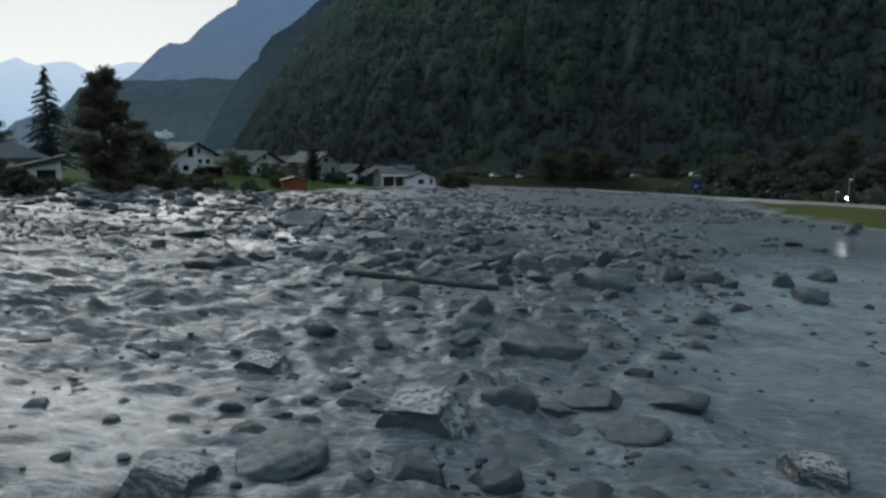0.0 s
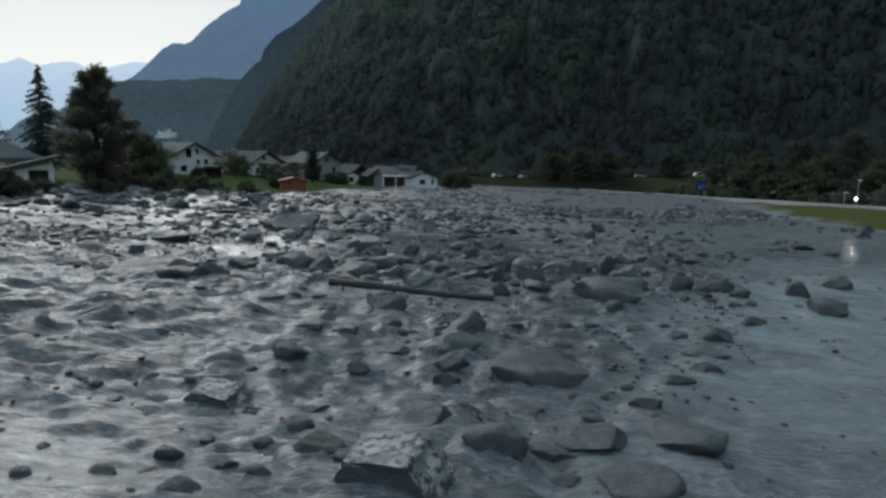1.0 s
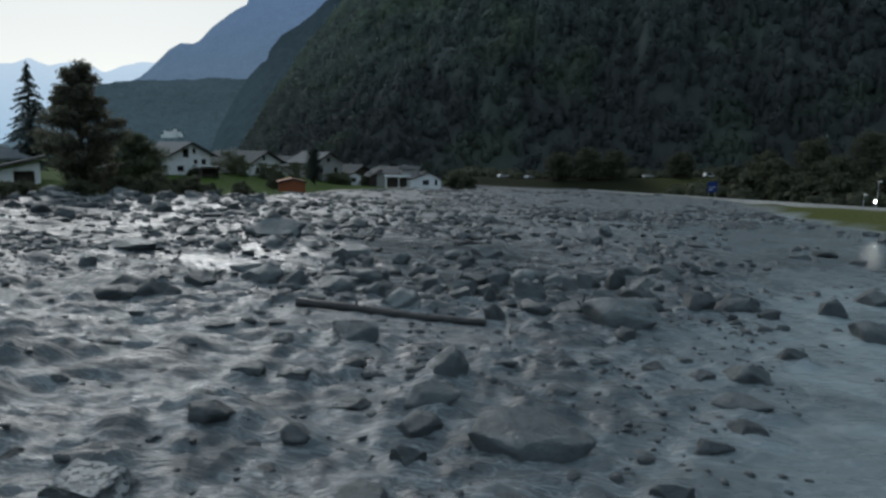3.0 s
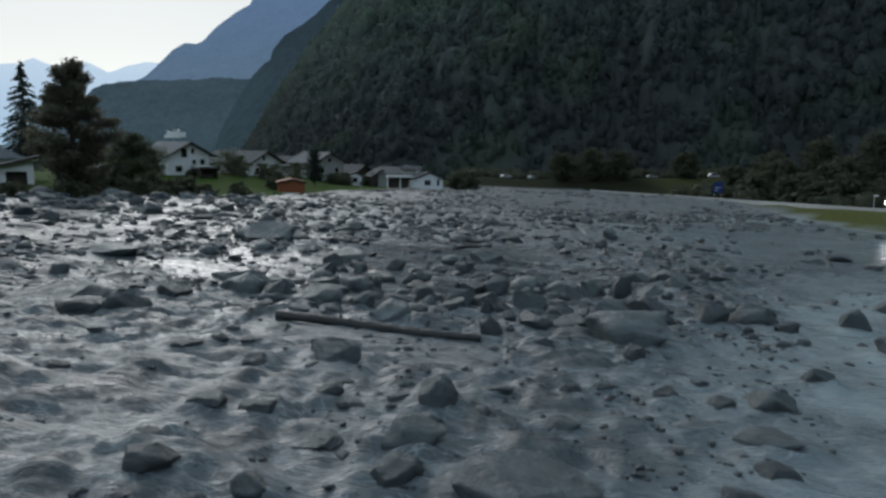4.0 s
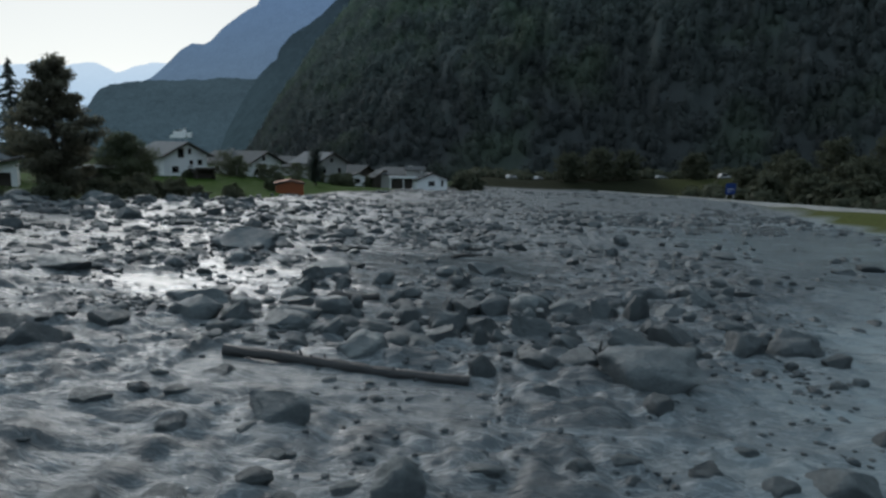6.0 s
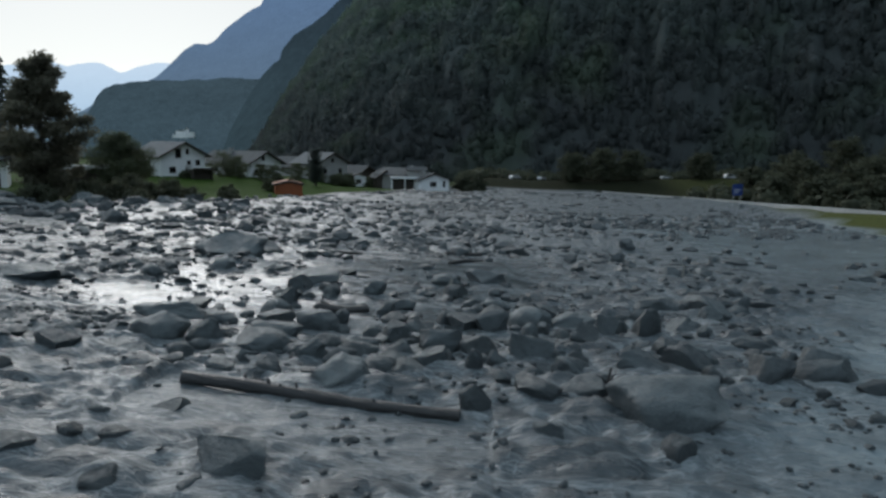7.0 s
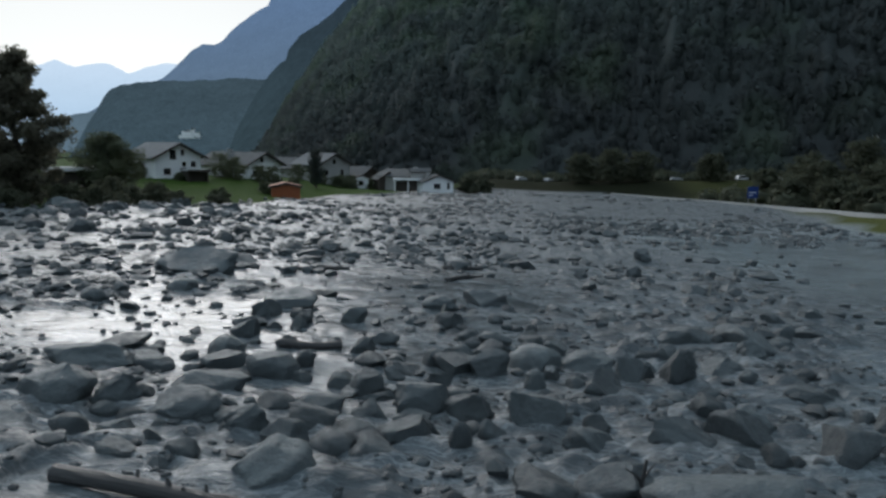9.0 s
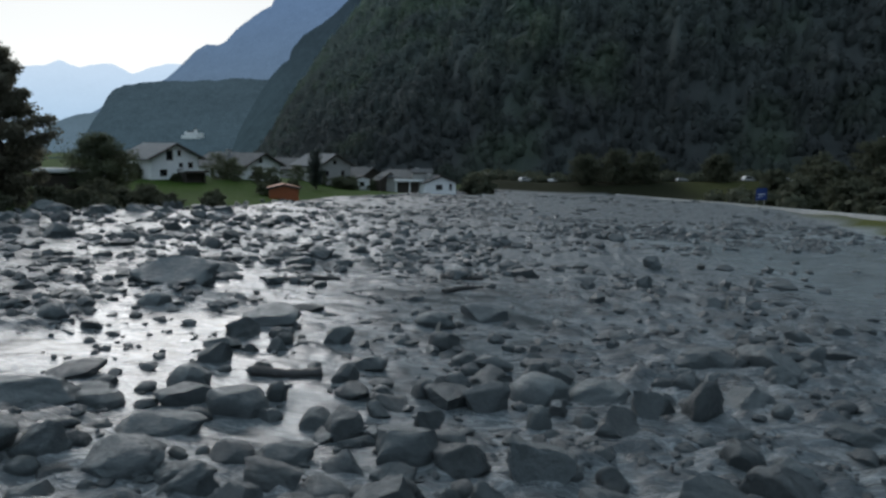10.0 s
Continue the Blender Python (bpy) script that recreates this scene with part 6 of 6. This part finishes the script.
for bu, bv, bh, bw, bs in ((-36.6, 85.5, 1.4, 3.2, 110), (-34.0, 85.0, 2.8, 4.4, 111), (-32.6, 86.2, 2.2, 3.8, 112), (-31.2, 88.6, 2.4, 4.2, 113), (-30.2, 91.4, 1.8, 3.2, 114), (-26.6, 94.0, 1.9, 2.9, 115), (-37.8, 82.5, 1.4, 3.2, 116), (-40.2, 61.0, 3.0, 4.4, 117), (-37.4, 59.8, 2.6, 3.4, 118), (-38.0, 62.0, 1.8, 3.4, 119), (-35.0, 79.5, 2.4, 4.2, 120), (-32.8, 79.8, 2.2, 4.0, 121), (-31.0, 80.6, 1.8, 3.4, 122), (-42.0, 72.0, 1.0, 4.4, 123), (-40.0, 68.5, 1.0, 3.8, 124), (-36.8, 73.6, 1.6, 4.2, 125)):
    broadleaf(upright(bu, bv, 0.15), bh, bw, "dark olive shrub on the bank above the mud", bs, 0.16, 1900, DARK_LEAVES, 0.06, 0.03, 1.0, 0.75, "bush", "bush")


# ---- the bank across the mud: road, sign, lamp, vehicles, thicket ----
def road():
    vs_ = np.arange(40, 223, 2.0)
    verts, faces = [], []
    for v in vs_:
        for du, dz in ((0, -0.4), (0, 0.16), (5.5, 0.16), (5.5, -0.4)):
            verts.append(place(road_line(v) + du, v, dz))
    for i in range(len(vs_) - 1):
        for k in range(3):
            faces.append((i * 4 + k, i * 4 + k + 1, i * 4 + k + 5, i * 4 + k + 4))
    tagged(mesh_object("road", np.array(verts), faces, ASPHALT), "pale dusty asphalt road along the far bank", "road", kind="structure")
    verts, faces = [], []
    for v in vs_:
        for du, dz in ((-0.35, -0.4), (-0.35, 0.42), (-0.05, 0.42), (-0.05, -0.4)):
            verts.append(place(road_line(v) + du, v, dz))
    for i in range(len(vs_) - 1):
        for k in range(3):
            faces.append((i * 4 + k, i * 4 + k + 1, i * 4 + k + 5, i * 4 + k + 4))
    tagged(mesh_object("parapet", np.array(verts), faces, CONCRETE), "low pale concrete parapet beside the road", "wall", kind="structure")


road()


def sign_board():
    root = empty("road_sign", spot(53.2, 148.4), 20)
    z = 8.38 - float(rise(53.2, 148.4))
    for x in (-0.85, 0.78):
        part("post", box(x, x + 0.08, 0.03, 0.11, -0.4, z + 1.0, None, 0.01), STEEL, root)
    board = part("panel", box(-1.2, 1.2, -0.02, 0.028, z - 1.1, z + 1.1, None, 0.008), BLUE_SIGN, root)
    part("text_bar", box(-0.8, 0.8, -0.032, -0.0215, z - 0.1, z + 0.02), WHITE_PAINT, board, "white bar of lettering")
    part("text_bar", box(-0.8, 0.1, -0.032, -0.0215, z - 0.6, z - 0.5), WHITE_PAINT, board, "white bar of lettering")
    tagged(root, "blue road sign panel on two steel posts", "road sign")


sign_board()


def work_light():
    root = empty("work_light", upright(58.2, 101.0, 0.5), 24)
    for c in (0.3, 2.4, 4.5):
        part("leg", tube([(0, 0, 0.9), (math.cos(c) * 0.7, math.sin(c) * 0.7, -0.1)], [0.03, 0.03], 6), STEEL, root)
    part("pole", tube([(0, 0, 0.8), (0, 0, 1.75)], [0.035, 0.035], 8), STEEL, root)
    head = part("lamp_head", box(-0.3, 0.3, -0.02, 0.16, 1.55, 2.0, None, 0.03), STEEL, root)
    part("lens", box(-0.15, 0.15, -0.05, -0.024, 1.66, 1.88, None, 0.01), LAMP_GLOW, head, "shining white lamp face")
    tagged(root, "lit white floodlight on a tripod stand", "lamp")
    bulb = bpy.data.lights.new("floodlight", "AREA")
    bulb.size, bulb.energy, bulb.color = 0.12, 5.0, (1.0, 0.95, 0.88)
    at = root.matrix_world @ Vector((0, -0.12, 1.78))
    lit = new("floodlight", bulb)
    lit.matrix_world = look(at, (0, 0, 1.0))


work_light()


def lamp_post(at, high, label):
    root = empty("lamp_post", at, 15)
    part("pole", tube([(0, 0, -0.3), (0, 0, high * 0.6), (0, 0, high)], [0.07, 0.055, 0.045], 8), STEEL, root)
    part("lamp_head", box(-0.12, 0.12, -0.55, 0.1, high, high + 0.14, None, 0.03), WHITE_PAINT, root)
    tagged(root, label, "lamp post", "lamp posts")


lamp_post(upright(59.6, 103.0, 0.4), 4.4, "slim steel lamp post with a pale head")
lamp_post(upright(56.9, 101.5, 0.6), 2.6, "short steel marker post by the road")


def utility_pole():
    """A wooden line pole that stands out of the wood."""
    root = empty("utility_pole", upright(89.0, 176.0, 0.5), 20)
    part("pole", tube([(0, 0, 0), (0.02, 0, 7), (0, 0, 14.2)], [0.17, 0.15, 0.11], 10), BARK, root)
    arm = part("crossarm", box(-0.9, 0.9, -0.17, -0.05, 13.5, 13.64, None, 0.01), BARK, root)
    for x in (-0.8, 0.8):
        part("insulator", tube([(x, -0.11, 13.64), (x, -0.11, 13.86)], [0.05, 0.035], 8), WHITE_PAINT, arm)
    tagged(root, "slim wooden utility pole above the dark trees", "utility pole")


utility_pole()


def vehicle(at, yaw, label, tall=1.5, length=4.4):
    root = empty("parked_car", at, yaw)
    hl, hw = length / 2, 0.88
    outline = [(-hl, 0.35), (hl, 0.35), (hl, 0.75), (hl * 0.62, 0.95), (hl * 0.32, tall), (-hl * 0.72, tall), (-hl * 0.96, 0.95)]
    bm = prism(outline, -hw, hw)
    bmesh.ops.bevel(bm, geom=bm.edges[:], offset=0.06, segments=2, affect="EDGES")
    part("body", bm, CAR_PAINT, root)
    for y in (-hw - 0.012, hw - 0.002):
        part("side_window", prism([(-hl * 0.7, 0.98), (hl * 0.48, 0.98), (hl * 0.28, tall - 0.1), (-hl * 0.62, tall - 0.1)], y, y + 0.014), GLASS, root)
    for x in (-hl * 0.62, hl * 0.62):
        for y in (-hw - 0.02, hw - 0.16):
            wheel = part("wheel", tube([(x, y, 0.31), (x, y + 0.18, 0.31)], [0.31, 0.31], 14), TYRE, root)
            part("rim", tube([(x, y - 0.004, 0.31), (x, y + 0.184, 0.31)], [0.18, 0.18], 10), STEEL, wheel)
    tagged(root, label, "car", "parked cars")


for cu, cv, cy, ct in ((88.2, 250.0, 12, 1.7), (101.0, 250.5, 8, 1.4), (66.8, 249.0, 14, 1.2), (15.7, 245.0, 35, 1.4), (24.8, 246.0, 60, 1.2)):
    vehicle(upright(cu, cv, 0.0), cy, "silver parked car on the far field road", ct, 4.8 if ct > 1.8 else 4.0)


def thicket():
    """Dark undergrowth between the road and the mountain's foot."""
    rng = np.random.RandomState(91)
    shapes = [spray(rng, 0.9, 0.1, 70, 0.26) for _ in range(8)]
    n = 1150
    v = rng.uniform(120, 330, n)
    u = rng.uniform(-5, 190, n)
    far = (u > road_line(np.minimum(v, 225)) + 7) | (v > 262)
    open_field = (v > 195) & (v < 262) & (u < 105)
    keep = far & ~open_field
    u, v = u[keep], v[keep]
    p = place(u, v)
    s = rng.uniform(1.2, 3.4, len(u))
    places = np.stack([p[:, 0], p[:, 1], p[:, 2] + s * 0.45, s * 1.2, s * 1.2, s, rng.uniform(0, 6.3, len(u)), rng.uniform(-0.1, 0.1, len(u))], -1)
    tagged(scattered("thicket", shapes, places, DARK_LEAVES), "dark undergrowth along the foot of the mountain", "thicket", kind="stuff")


thicket()
